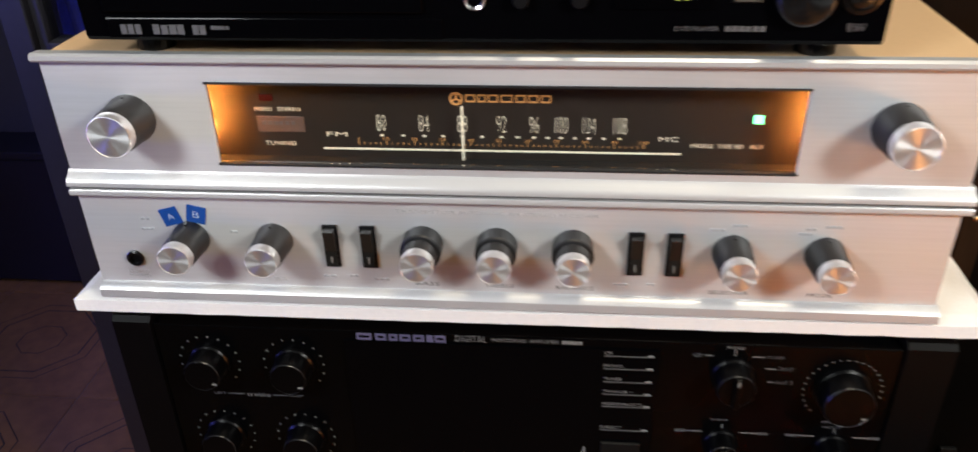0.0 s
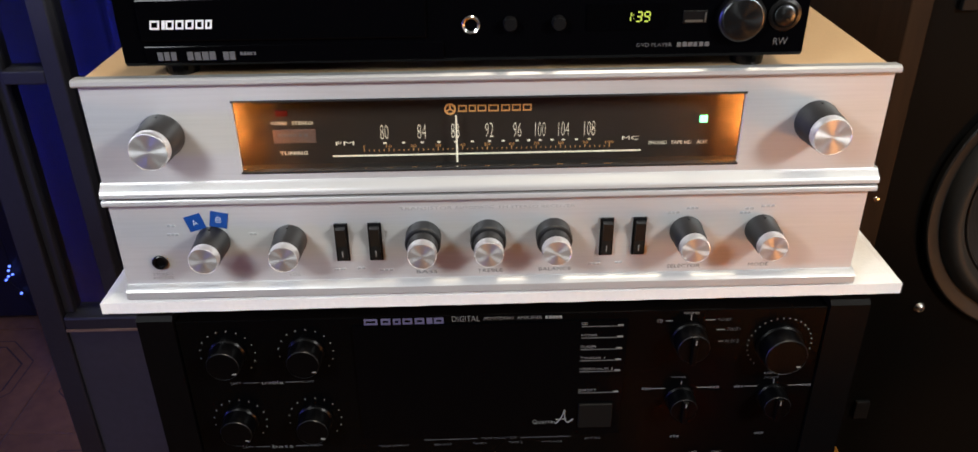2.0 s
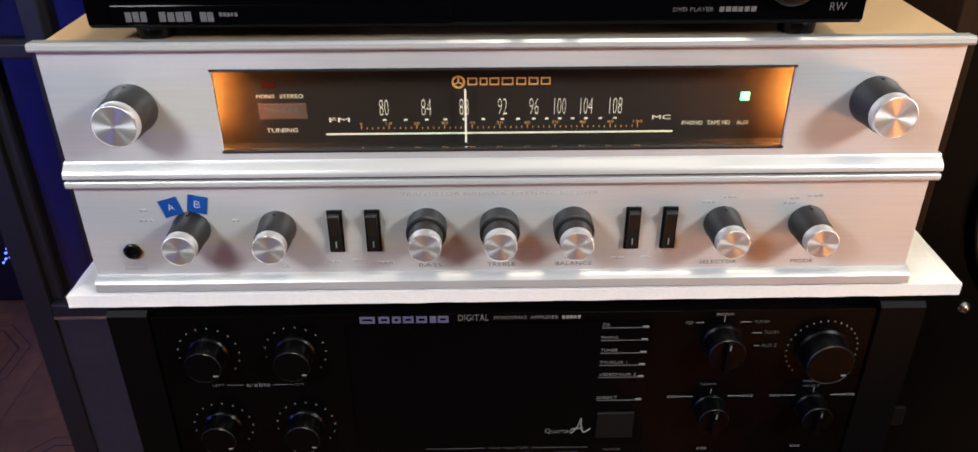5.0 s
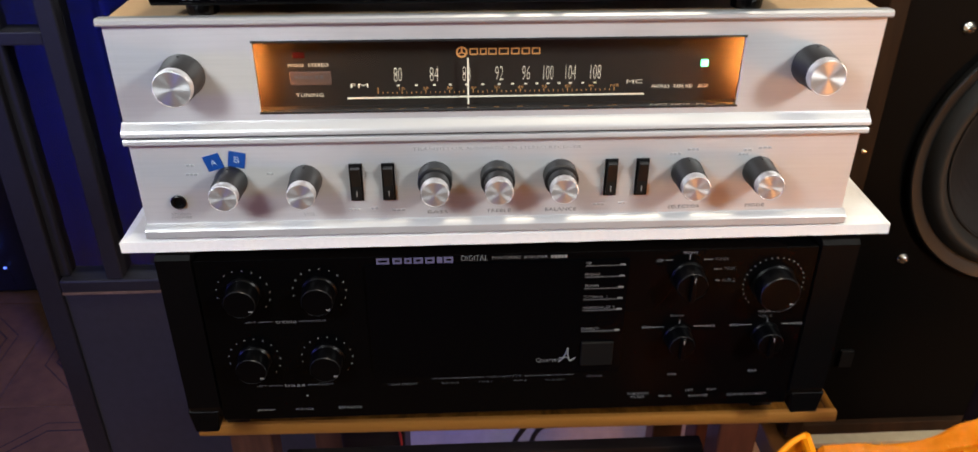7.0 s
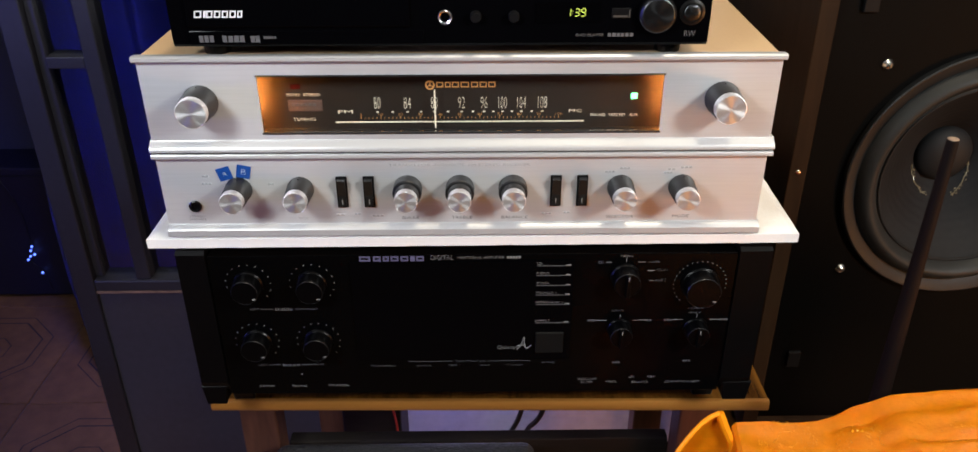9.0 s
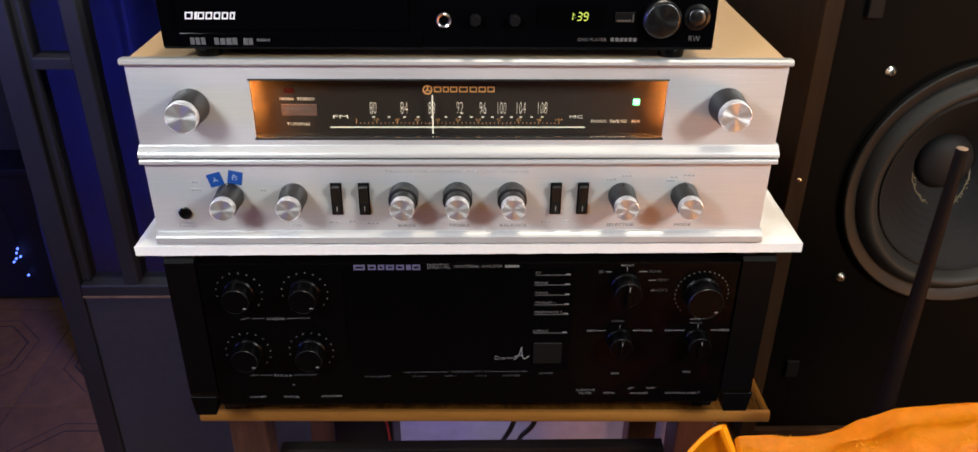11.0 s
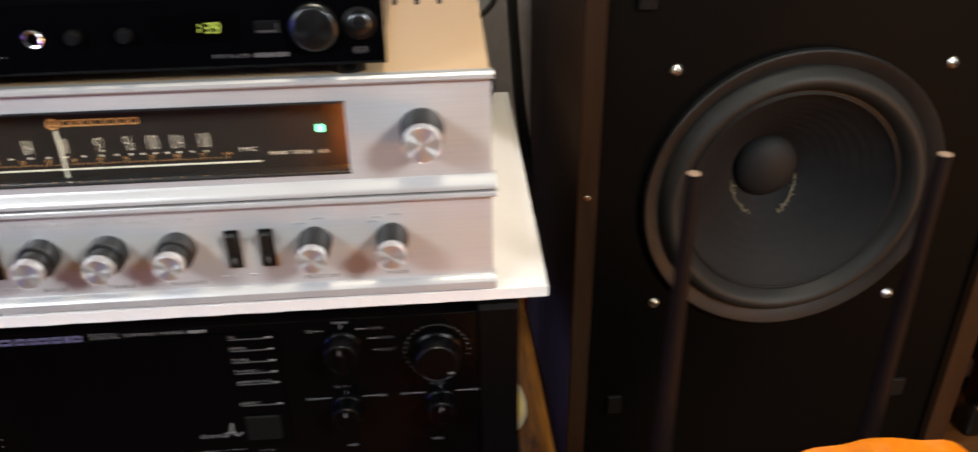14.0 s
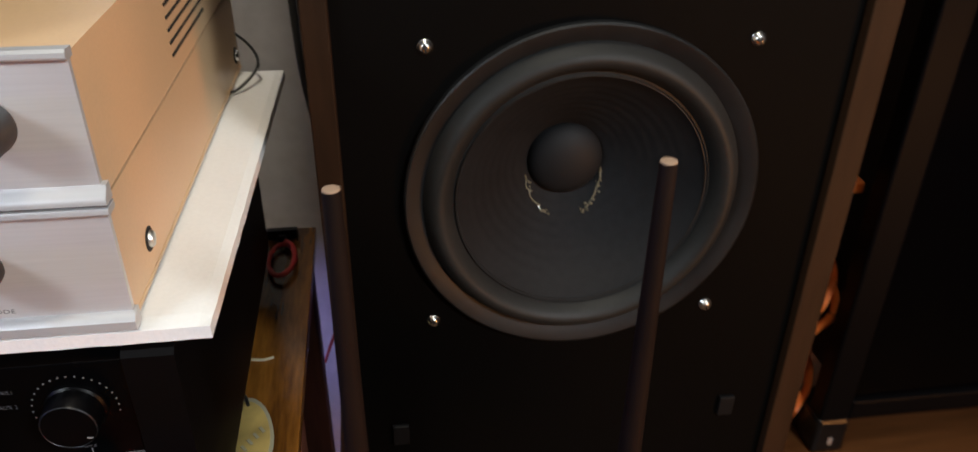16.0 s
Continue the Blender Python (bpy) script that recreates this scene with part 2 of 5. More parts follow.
# lighter ring colour carries the highlight along the black knobs' edges
RIM_GLINT = material("knob_rim_glint", (0.035, 0.036, 0.040), 0.30, 0.6, vary=0.2, bump=0)
DARK_RAIL = wood("dark_stained_rail", (0.012, 0.009, 0.008), (0.026, 0.020, 0.017), 0.6, 16, "x", 0.0, 0.15)
THREAD = material("golden_thread", (0.92, 0.36, 0.012), 0.35, spec=0.5, grain=300, vary=0.2, bump=0.2)


# ---- builders ----
base_of = {}


def thing(name, place, label, category, group="", kind=""):
    ob = new(name)
    ob.empty_display_size = 0.02
    ob.location = place
    base_of[ob.name] = Vector(place)
    return tagged(ob, label, category, group, kind)


def part(name, bm, mat, parent=None, label="", smooth=False):
    """Links a bmesh, given in world places, as one mesh under its thing or part."""
    me = bpy.data.meshes.new(name)
    bmesh.ops.recalc_face_normals(bm, faces=bm.faces)
    bm.to_mesh(me)
    bm.free()
    return part_mesh(name, me, mat, parent, label, smooth)


def part_mesh(name, me, mat, parent=None, label="", smooth=False):
    me.materials.clear()
    me.materials.append(mat)
    if smooth:
        me.polygons.foreach_set("use_smooth", [True] * len(me.polygons))
        me.set_sharp_from_angle(angle=radians(35))
    ob = new(name, me)
    if parent is not None:
        at = base_of[parent.name]
        me.transform(Matrix.Translation(-at))
        ob.parent = parent
        base_of[ob.name] = at
    else:
        base_of[ob.name] = Vector((0, 0, 0))
    return tagged(ob, label)


def box(x0, x1, y0, y1, z0, z1, bevel=0.0, bm=None, seg=2):
    own = bmesh.new()
    bmesh.ops.create_cube(own, size=1, matrix=Matrix.LocRotScale(((x0 + x1) / 2, (y0 + y1) / 2, (z0 + z1) / 2), None, (x1 - x0, y1 - y0, z1 - z0)))
    if bevel > 0:
        bmesh.ops.bevel(own, geom=own.edges[:], offset=bevel, segments=seg, affect="EDGES", profile=0.5)
    return join(bm, own)


def join(bm, own):
    if bm is None:
        return own
    me = bpy.data.meshes.new("join")
    own.to_mesh(me)
    own.free()
    bm.from_mesh(me)
    bpy.data.meshes.remove(me)
    return bm


def lathe(profile, place, axis="-y", seg=40, ribs=0, rib=0.0, rib_span=(0, 0), bm=None, closed=True):
    """Turns (radius, height) pairs round an axis through place."""
    own = bmesh.new()
    turn = {"-y": Matrix.Rotation(radians(90), 3, "X"), "z": Matrix.Identity(3), "x": Matrix.Rotation(radians(90), 3, "Y"), "-x": Matrix.Rotation(radians(-90), 3, "Y")}[axis]
    rings = []
    for i, (r, h) in enumerate(profile):
        ring = []
        for k in range(seg):
            a = 2 * math.pi * k / seg
            rr = r
            if ribs and rib_span[0] <= i <= rib_span[1]:
                rr = r - (rib if (k * ribs // seg) % 2 else 0)
            ring.append(own.verts.new(turn @ Vector((rr * math.cos(a), rr * math.sin(a), h)) + Vector(place)))
        rings.append(ring)
    for p, q in zip(rings, rings[1:]):
        for k in range(seg):
            j = (k + 1) % seg
            own.faces.new((p[k], p[j], q[j], q[k]))
    if closed:
        own.faces.new(rings[0])
        own.faces.new(rings[-1])
    return join(bm, own)


def extrude_x(profile, x0, x1, bm=None):
    """A closed outline of (y, z) pairs drawn out along x."""
    own = bmesh.new()
    a = [own.verts.new((x0, y, z)) for y, z in profile]
    b = [own.verts.new((x1, y, z)) for y, z in profile]
    n = len(profile)
    for i in range(n):
        own.faces.new((a[i], a[(i + 1) % n], b[(i + 1) % n], b[i]))
    own.faces.new(a[::-1])
    own.faces.new(b)
    return join(bm, own)


def tube(points, r, seg=8, bm=None):
    """A round cord along a smoothed line of points."""
    pts = [Vector(p) for p in points]
    line = []
    for i in range(len(pts) - 1):
        p0, p1, p2, p3 = pts[max(i - 1, 0)], pts[i], pts[i + 1], pts[min(i + 2, len(pts) - 1)]
        for s in range(8):
            t = s / 8
            line.append(0.5 * ((2 * p1) + (p2 - p0) * t + (2 * p0 - 5 * p1 + 4 * p2 - p3) * t * t + (3 * p1 - p0 - 3 * p2 + p3) * t ** 3))
    line.append(pts[-1])
    own = bmesh.new()
    rings = []
    for i, p in enumerate(line):
        d = (line[min(i + 1, len(line) - 1)] - line[max(i - 1, 0)]).normalized()
        u = d.cross(Vector((0.3, 0.2, 0.93))).normalized()
        v = d.cross(u)
        rings.append([own.verts.new(p + r * (math.cos(2 * math.pi * k / seg) * u + math.sin(2 * math.pi * k / seg) * v)) for k in range(seg)])
    for p, q in zip(rings, rings[1:]):
        for k in range(seg):
            own.faces.new((p[k], p[(k + 1) % seg], q[(k + 1) % seg], q[k]))
    own.faces.new(rings[0])
    own.faces.new(rings[-1])
    return join(bm, own)


def words(text, x, y, z, height, width, mat, parent, lean=0.0, name="lettering", thin=-0.008):
    """Raised lettering that faces -y, centred at x, z."""
    cu = bpy.data.curves.new(name, "FONT")
    cu.body, cu.align_x, cu.align_y, cu.size, cu.extrude, cu.resolution_u, cu.offset = text, "CENTER", "CENTER", 1.0, 0.02, 2, thin
    tmp = new("tmp_text", cu)
    dg = bpy.context.evaluated_depsgraph_get()
    me = bpy.data.meshes.new_from_object(tmp.evaluated_get(dg))
    bpy.data.objects.remove(tmp)
    bpy.data.curves.remove(cu)
    co = np.empty(len(me.vertices) * 3)
    me.vertices.foreach_get("co", co)
    co = co.reshape(-1, 3)
    lo, hi = co.min(0), co.max(0)
    co -= (lo + hi) / 2
    co *= (width / (hi[0] - lo[0]), height / (hi[1] - lo[1]), 0.004)
    me.vertices.foreach_set("co", co.ravel())
    me.transform(Matrix.Translation((x, y, z)) @ Matrix.Rotation(radians(lean), 4, "Y") @ Matrix.Rotation(radians(90), 4, "X"))
    return part_mesh(name, me, mat, parent)


def bars(x0, x1, y, z, height, mat, parent, count=6, name="printed_bar", gap=0.25, seed=1):
    """A row of small plain bars in place of writing."""
    rnd = random.Random(seed)
    w = (x1 - x0) / count
    for i in range(count):
        k = 1 - gap * rnd.uniform(0.7, 1.3)
        part(name, box(x0 + i * w, x0 + (i + k) * w, y - 0.0002, y + 0.0002, z - height / 2, z + height / 2 * rnd.uniform(0.8, 1.0)), mat, parent)


def loops(x0, x1, y, z, height, mat, parent, widths, name="maker_bar", stroke=0.0007, lean=0.0):
    """A row of plain hollow blocks, one part each, in place of a maker's mark."""
    total = sum(widths)
    x = x0
    for w in widths:
        d = (x1 - x0) * w / total
        xa, xb, za, zb = x, x + d * 0.80, z - height / 2, z + height / 2
        bm = bmesh.new()
        if d * 0.8 < 3 * stroke:
            box(xa, xb, y - 0.0002, y + 0.0002, za, zb, 0, bm)
        else:
            box(xa, xa + stroke, y - 0.0002, y + 0.0002, za, zb, 0, bm)
            box(xb - stroke, xb, y - 0.0002, y + 0.0002, za, zb, 0, bm)
            box(xa + stroke, xb - stroke, y - 0.0002, y + 0.0002, za, za + stroke, 0, bm)
            box(xa + stroke, xb - stroke, y - 0.0002, y + 0.0002, zb - stroke, zb, 0, bm)
        for v in bm.verts:
            v.co.x += lean * (v.co.z - z)
        part(name, bm, mat, parent)
        x += d


# ---- the room ----
def build_room():
    fl = -0.30
    floor = tagged(part("floor", box(-2.6, 2.4, -2.2, 2.6, fl - 0.06, fl - 0.004), GROUT), "brown patterned tile floor with grout joints", "floor", kind="structure")
    tagged(part("ceiling", box(-2.6, 2.4, -2.2, 2.6, 2.30, 2.36), CEIL), "plain plaster ceiling, darkened in colour to cut bounce light", "ceiling", kind="structure")
    # all walls but the north one are darkened in colour for low ambient light
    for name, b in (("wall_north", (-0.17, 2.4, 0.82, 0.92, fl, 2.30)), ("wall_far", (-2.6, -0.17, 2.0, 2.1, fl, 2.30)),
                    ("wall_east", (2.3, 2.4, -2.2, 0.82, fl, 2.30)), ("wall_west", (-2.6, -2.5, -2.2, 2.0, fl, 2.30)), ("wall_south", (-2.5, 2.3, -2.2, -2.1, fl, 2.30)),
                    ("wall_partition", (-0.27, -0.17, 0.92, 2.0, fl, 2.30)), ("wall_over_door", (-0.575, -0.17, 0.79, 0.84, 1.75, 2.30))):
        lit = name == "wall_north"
        tagged(part(name, box(*b), PLASTER if lit else DARKENED_WALL), "plain grey plastered wall" if lit else "plain wall, darkened in colour to cut bounce light", "wall", kind="structure")

    # door with glass panes over a solid lower panel
    door = thing("door_1", (-0.37, 0.80, fl), "dark metal-framed door with glass panes over a grey panel", "door", kind="structure")
    y0, y1 = 0.785, 0.82
    part("stile", box(-0.565, -0.536, y0, y1, fl, 1.75, 0.002), FRAME, door)
    part("stile", box(-0.536, -0.524, y0 + 0.008, y1 - 0.004, 0.4465, 1.742, 0.002), FRAME, door)
    part("stile", box(-0.21, -0.172, y0, y1, fl, 1.75, 0.002), FRAME, door)
    part("mullion", box(-0.478, -0.458, y0, y1, 0.4462, 1.72, 0.002), FRAME, door)
    part("mullion", box(-0.35, -0.33, y0, y1, 0.4462, 1.72, 0.002), FRAME, door)
    part("crossbar", box(-0.524, -0.478, y0 + 0.002, y1 - 0.002, 0.738, 0.753, 0.002), FRAME, door)
    part("rail", box(-0.5355, -0.21, y0 - 0.002, y1, 0.4270, 0.4460, 0.003), FRAME, door, "worn edge of the bottom glazing rail")
    part("rail", box(-0.536, -0.21, y0, y1, 1.72, 1.75, 0.002), FRAME, door)
    part("rail_edge", box(-0.534, -0.21, y0 - 0.0035, y0 - 0.0021, 0.4262, 0.4295), WORN_EDGE, door, "worn tan edge")
    part("panel", box(-0.536, -0.21, y0 + 0.004, y1 - 0.004, fl + 0.01, 0.427, 0.001), PANEL, door, "plain grey lower panel")
    for x0, x1 in ((-0.524, -0.478), (-0.458, -0.35), (-0.33, -0.21)):
        p = part("pane", box(x0, x1, 0.800, 0.804, 0.4460, 1.72), PANE, door)
        p.visible_shadow = False

    # dark draped curtain in the space behind the door
    bm = bmesh.new()
    cols, rows = 120, 10
    g = [[bm.verts.new((-0.98 + 0.68 * i / cols, 1.52 + 0.030 * math.sin(i * 0.33 + 0.5 * math.sin(i * 0.11)) + 0.05 * noise.noise(Vector((i * 0.07, j * 0.22, 2.0))), fl + 0.02 + 1.45 * j / rows)) for i in range(cols + 1)] for j in range(rows + 1)]
    for j in range(rows):
        for i in range(cols):
            bm.faces.new((g[j][i], g[j][i + 1], g[j + 1][i + 1], g[j + 1][i]))
    bmesh.ops.solidify(bm, geom=bm.faces[:], thickness=0.004)
    cur = part("curtain", bm, CURTAIN, None, smooth=True)
    tagged(cur, "dark blue draped curtain lit by blue light", "curtain")
    # a low dark chest beyond the opening, with a string of blue lights on it
    chest = thing("chest", (-1.50, 1.92, fl), "low dark chest standing on the tiles by the far wall", "chest")
    part("body", box(-1.95, -1.12, 1.875, 1.985, fl + 0.012, 0.10, 0.008), FRAME, chest)
    part("lid", box(-1.97, -1.10, 1.860, 1.995, 0.101, 0.125, 0.005), FRAME, chest)
    for x in (-1.90, -1.17):
        part("foot", box(x - 0.03, x + 0.03, 1.89, 1.95, fl, fl + 0.012, 0.003), FRAME, chest)
    lights = thing("light_string", (-1.27, 1.845, fl), "string of small blue lights hanging on the dark chest", "light string")
    pts = [(-1.32, 1.856, 0.128), (-1.28, 1.852, 0.06), (-1.268, 1.860, -0.02), (-1.272, 1.868, -0.12), (-1.290, 1.869, -0.16), (-1.262, 1.869, -0.205), (-1.25, 1.869, -0.26)]
    part("wire", tube(pts, 0.0015), CABLE, lights)
    for k, p in enumerate([(-1.270, 1.868, -0.118), (-1.276, 1.867, -0.131), (-1.268, 1.867, -0.143), (-1.281, 1.867, -0.149), (-1.290, 1.867, -0.160), (-1.261, 1.867, -0.203)]):
        part("bulb", lathe([(0.0005, 0), (0.0030, 0.002), (0.0030, 0.006), (0.0005, 0.008)], p, seg=10), BLUE_LED, lights)

    # floor tiles with an octagon inlay
    s = 0.42
    tile_me = bmesh.new()
    box(-s / 2 + 0.002, s / 2 - 0.002, -s / 2 + 0.002, s / 2 - 0.002, -0.008, 0.0, 0.001, tile_me, 1)
    me = bpy.data.meshes.new("tile")
    tile_me.to_mesh(me)
    tile_me.free()
    me.materials.append(TILE)
    line = bmesh.new()
    for rad, w in ((0.1386, 0.0045), (0.165, 0.003), (0.062, 0.003)):
        for k in range(8):
            a0, a1 = math.pi / 8 + k * math.pi / 4, math.pi / 8 + (k + 1) * math.pi / 4
            c = [Vector((r * math.cos(a), r * math.sin(a), 0.0006)) for r, a in ((rad, a0), (rad, a1), (rad - w, a1), (rad - w, a0))]
            line.faces.new([line.verts.new(p) for p in c])
    bmesh.ops.solidify(line, geom=line.faces[:], thickness=0.001)
    line_me = bpy.data.meshes.new("inlay")
    line.to_mesh(line_me)
    line.free()
    line_me.materials.append(TILE_LINE)
    for i in range(11):
        for j in range(10):
            t = new("tile", me)
            t.parent, t.location = floor, (-2.167 + s * i, -1.735 + s * j, fl)
            d = new("inlay", line_me)
            d.parent, d.location = t, (0, 0, 0)


# ---- the silver receiver ----
KX0, KX1, KF = -0.2285, 0.1780, 0.333


def control_knob(parent, x, z, r, length, dual=False):
    y = KF
    mid = [(r * 1.25, 0.0), (r * 1.25, 0.0085), (r * 1.20, 0.0092), (r * 1.00, 0.0094), (r * 1.00, 0.0102), (r * 1.05, 0.0104)] if dual else []
    k = part("knob", lathe(mid + [(r * 1.04, length - 0.006), (r * 1.0, length - 0.0052)] if dual else [(r * 1.16, 0.0), (r * 1.17, 0.002), (r * 1.13, 0.004), (r * 1.06, length - 0.006), (r * 1.0, length - 0.0052)], (x, y, z), seg=72, ribs=72, rib=0.0003, rib_span=(2, 3)), KNOB, parent, "black knob with a spun aluminium cap", smooth=True)
    part("cap", lathe([(r * 1.0, length - 0.0052), (r * 1.0, length - 0.0005), (r * 0.975, length), (r * 0.95, length + 0.0001), (r * 0.94, length - 0.0001), (0.0004, length - 0.0001)], (x, y, z), seg=64), SPUN, k, "spun aluminium cap", smooth=True)
    part("pointer", box(x - 0.0006, x + 0.0006, y - 0.004, y - 0.0002, z + r * 1.05, z + r * 1.05 + 0.0012, 0.0002), KNOB, k)
    return k


def rocker(parent, x0, x1):
    z0, z1 = 0.786, 0.809
    s = part("switch", box(x0, x1, KF - 0.0016, KF - 0.0002, z0, z1, 0.0004), BLACK, parent, "black rocker switch")
    xm = 0.0011
    prof = [(KF - 0.0012, z0 + 0.0012), (KF - 0.0032, z0 + 0.0016), (KF - 0.0026, (z0 + z1) / 2 - 0.002), (KF - 0.0058, z1 - 0.0016), (KF - 0.0012, z1 - 0.0012)]
    part("paddle", extrude_x(prof, x0 + xm, x1 - xm), PADDLE, s)
    part("mark", box((x0 + x1) / 2 - 0.0003, (x0 + x1) / 2 + 0.0003, KF - 0.0036, KF - 0.0024, z0 + 0.0035, z0 + 0.0068), WHITE_INK, s)


def build_receiver():
    r = thing("receiver", (-0.025, 0.48, 0.765), "silver brushed-aluminium vintage stereo receiver with a glowing dial", "receiver")
    f = KF
    wx0, wx1, wz0, wz1 = -0.1545, 0.1025, 0.8395, 0.8780
    back = f + 0.003
    # fascia: strips round the dial opening, butted end to end
    bm = bmesh.new()
    extrude_x([(f, wz1), (f, 0.8875), (back, 0.8875), (back, wz1)], KX0 + 0.0010, KX1 - 0.0022, bm)
    extrude_x([(f, 0.8352), (f, wz0), (back, wz0), (back, 0.8352)], KX0 + 0.0010, KX1 - 0.0022, bm)
    box(KX0 + 0.0010, wx0, f, back, wz0, wz1, 0, bm)
    box(wx1, KX1 - 0.0022, f, back, wz0, wz1, 0, bm)
    part("upper_fascia", bm, ALU, r)
    part("lower_fascia", box(KX0 + 0.0010, KX1 - 0.0022, f, back, 0.7735, 0.8232), ALU, r)
    # trim mouldings: top lip, double middle bead, bottom bead
    part("top_lip", extrude_x([(f + 0.0035, 0.8912), (f - 0.0028, 0.8918), (f - 0.0042, 0.8908), (f - 0.0044, 0.8890), (f - 0.0036, 0.8880), (f - 0.0012, 0.8875), (f + 0.0035, 0.8875)], KX0 - 0.0004, KX1 - 0.0012), ALU_LIP, r, smooth=True)
    part("middle_bead", extrude_x([(f + 0.004, 0.8352), (f - 0.0002, 0.8352), (f - 0.0012, 0.8338), (f - 0.0040, 0.8318), (f - 0.0050, 0.8300), (f - 0.0050, 0.8284), (f - 0.0042, 0.8280), (f + 0.004, 0.8280)], KX0, KX1), ALU_LIP, r, smooth=True)
    part("bead_groove", box(KX0 + 0.001, KX1 - 0.001, f - 0.0022, f + 0.004, 0.8266, 0.8280), DARK, r)
    part("lower_bead", extrude_x([(f + 0.004, 0.8266), (f - 0.0044, 0.8266), (f - 0.0048, 0.8260), (f - 0.0048, 0.8240), (f - 0.0040, 0.8232), (f + 0.004, 0.8232)], KX0, KX1), ALU_LIP, r, smooth=True)
    part("bottom_bead", extrude_x([(f + 0.004, 0.7735), (f - 0.0004, 0.7735), (f - 0.0030, 0.7722), (f - 0.0044, 0.7704), (f - 0.0046, 0.7664), (f - 0.0038, 0.7656), (f + 0.004, 0.7656)], KX0 + 0.0008, KX1 - 0.0008), ALU_LIP, r, smooth=True)
    # window rim
    bm = bmesh.new()
    for b in ((wx0 - 0.0004, wx1 + 0.0004, wz1 - 0.0004, wz1 + 0.0006), (wx0 - 0.0004, wx1 + 0.0004, wz0 - 0.0006, wz0 + 0.0004)):
        box(b[0], b[1], f - 0.0006, f + 0.0035, b[2], b[3], 0, bm)
    part("window_trim", bm, DARK, r)
    # dial chamber, open to the front, with two hidden bulbs
    cx0, cx1, cz0, cz1, cy = -0.1680, 0.1160, 0.8365, 0.8815, f + 0.0165
    part("chamber_end", box(cx0 - 0.002, cx0, back, cy, cz0, cz1), ORANGE_WALL, r, "cream painted lamp chamber end")
    part("chamber_end", box(cx1, cx1 + 0.002, back, cy, cz0, cz1), ORANGE_WALL, r, "cream painted lamp chamber end")
    roof = box(cx0 - 0.002, cx1 + 0.002, back, cy, cz1, cz1 + 0.002)
    box(cx0 - 0.002, cx1 + 0.002, back, cy, cz0 - 0.002, cz0, 0, roof)
    part("chamber_lining", roof, DARK, r)
    dial = part("dial_plate", box(cx0, cx1, cy, cy + 0.002, cz0, cz1), DIAL, r, "dark brown dial plate glowing amber at its ends")
    for x in (-0.1655, 0.1135):
        for z in (0.8475, 0.8590, 0.8705):
            part("dial_bulb", lathe([(0.0004, 0), (0.0016, 0.001), (0.0016, 0.004), (0.0004, 0.0052)], (x, f + 0.0105, z - 0.002), axis="z", seg=10), BULB, dial, "small amber bulb")
    pane = part("dial_glass", box(wx0 + 0.0001, wx1 - 0.0001, f + 0.0012, f + 0.0026, wz0 + 0.0005, wz1 - 0.0005), CLEAR, r)
    pane.visible_shadow = False
    ty = cy - 0.0003
    words("MONO", -0.1363, ty, 0.8600, 0.0018, 0.0082, CREAM_INK, dial)
    words("STEREO", -0.1242, ty, 0.8600, 0.0018, 0.0108, CREAM_INK, dial)
    words("TUNING", -0.1305, ty, 0.8430, 0.0020, 0.0148, CREAM_INK, dial)
    words("FM", -0.1030, ty, 0.8480, 0.0022, 0.0095, CREAM_INK, dial)
    words("MC", 0.0490, ty, 0.8480, 0.0022, 0.0085, CREAM_INK, dial)
    for t, x, w in (("PHONO", 0.0640, 0.0098), ("TAPE HD", 0.0765, 0.0110), ("AUX", 0.0880, 0.0058)):
        words(t, x, ty, 0.8450, 0.0020, w, CREAM_INK, dial)
    for t, x, w in (("80", -0.0818, 0.0050), ("84", -0.0620, 0.0054), ("88", -0.0443, 0.0050), ("92", -0.0263, 0.0050), ("96", -0.0115, 0.0050), ("100", 0.0008, 0.0064), ("104", 0.0132, 0.0066), ("108", 0.0270, 0.0068)):
        words(t, x, ty, 0.8540, 0.0080, w * 0.86, CREAM_INK, dial, thin=-0.024)
    part("scale_line", box(-0.1100, 0.0550, ty - 0.0002, ty + 0.0002, 0.8404, 0.8412), CREAM_INK, dial)
    major = [-0.0818, -0.0620, -0.0443, -0.0263, -0.0115, 0.0008, 0.0132, 0.0270]
    bm = bmesh.new()
    for a, b in zip(major, major[1:] + [0.0270]):
        for x in (a, (a + b) / 2):
            box(x - 0.0008, x + 0.0008, ty - 0.0002, ty + 0.0002, 0.8474, 0.8482, 0, bm)
    part("dot_scale", bm, CREAM_INK, dial)
    bm = bmesh.new()
    for k in range(51):
        x = -0.0930 + 0.1310 * k / 50
        box(x - 0.0002, x + 0.0002, ty - 0.0002, ty + 0.0002, 0.8432, 0.8450 if k % 5 == 0 else 0.8441, 0, bm)
    part("log_scale", bm, GOLD_INK, dial)
    for k in range(11):
        words(str(10 * k), -0.0930 + 0.0131 * k, ty, 0.8460, 0.0014, 0.0010 if k == 0 else 0.0030 if k < 10 else 0.0045, GOLD_INK, dial)
    # maker's mark as a disc and plain blocks
    bm = lathe([(0.0031, 0), (0.0031, 0.0004), (0.0022, 0.0004), (0.0022, 0.0)], (-0.0467, ty, 0.8662), seg=28, closed=False)
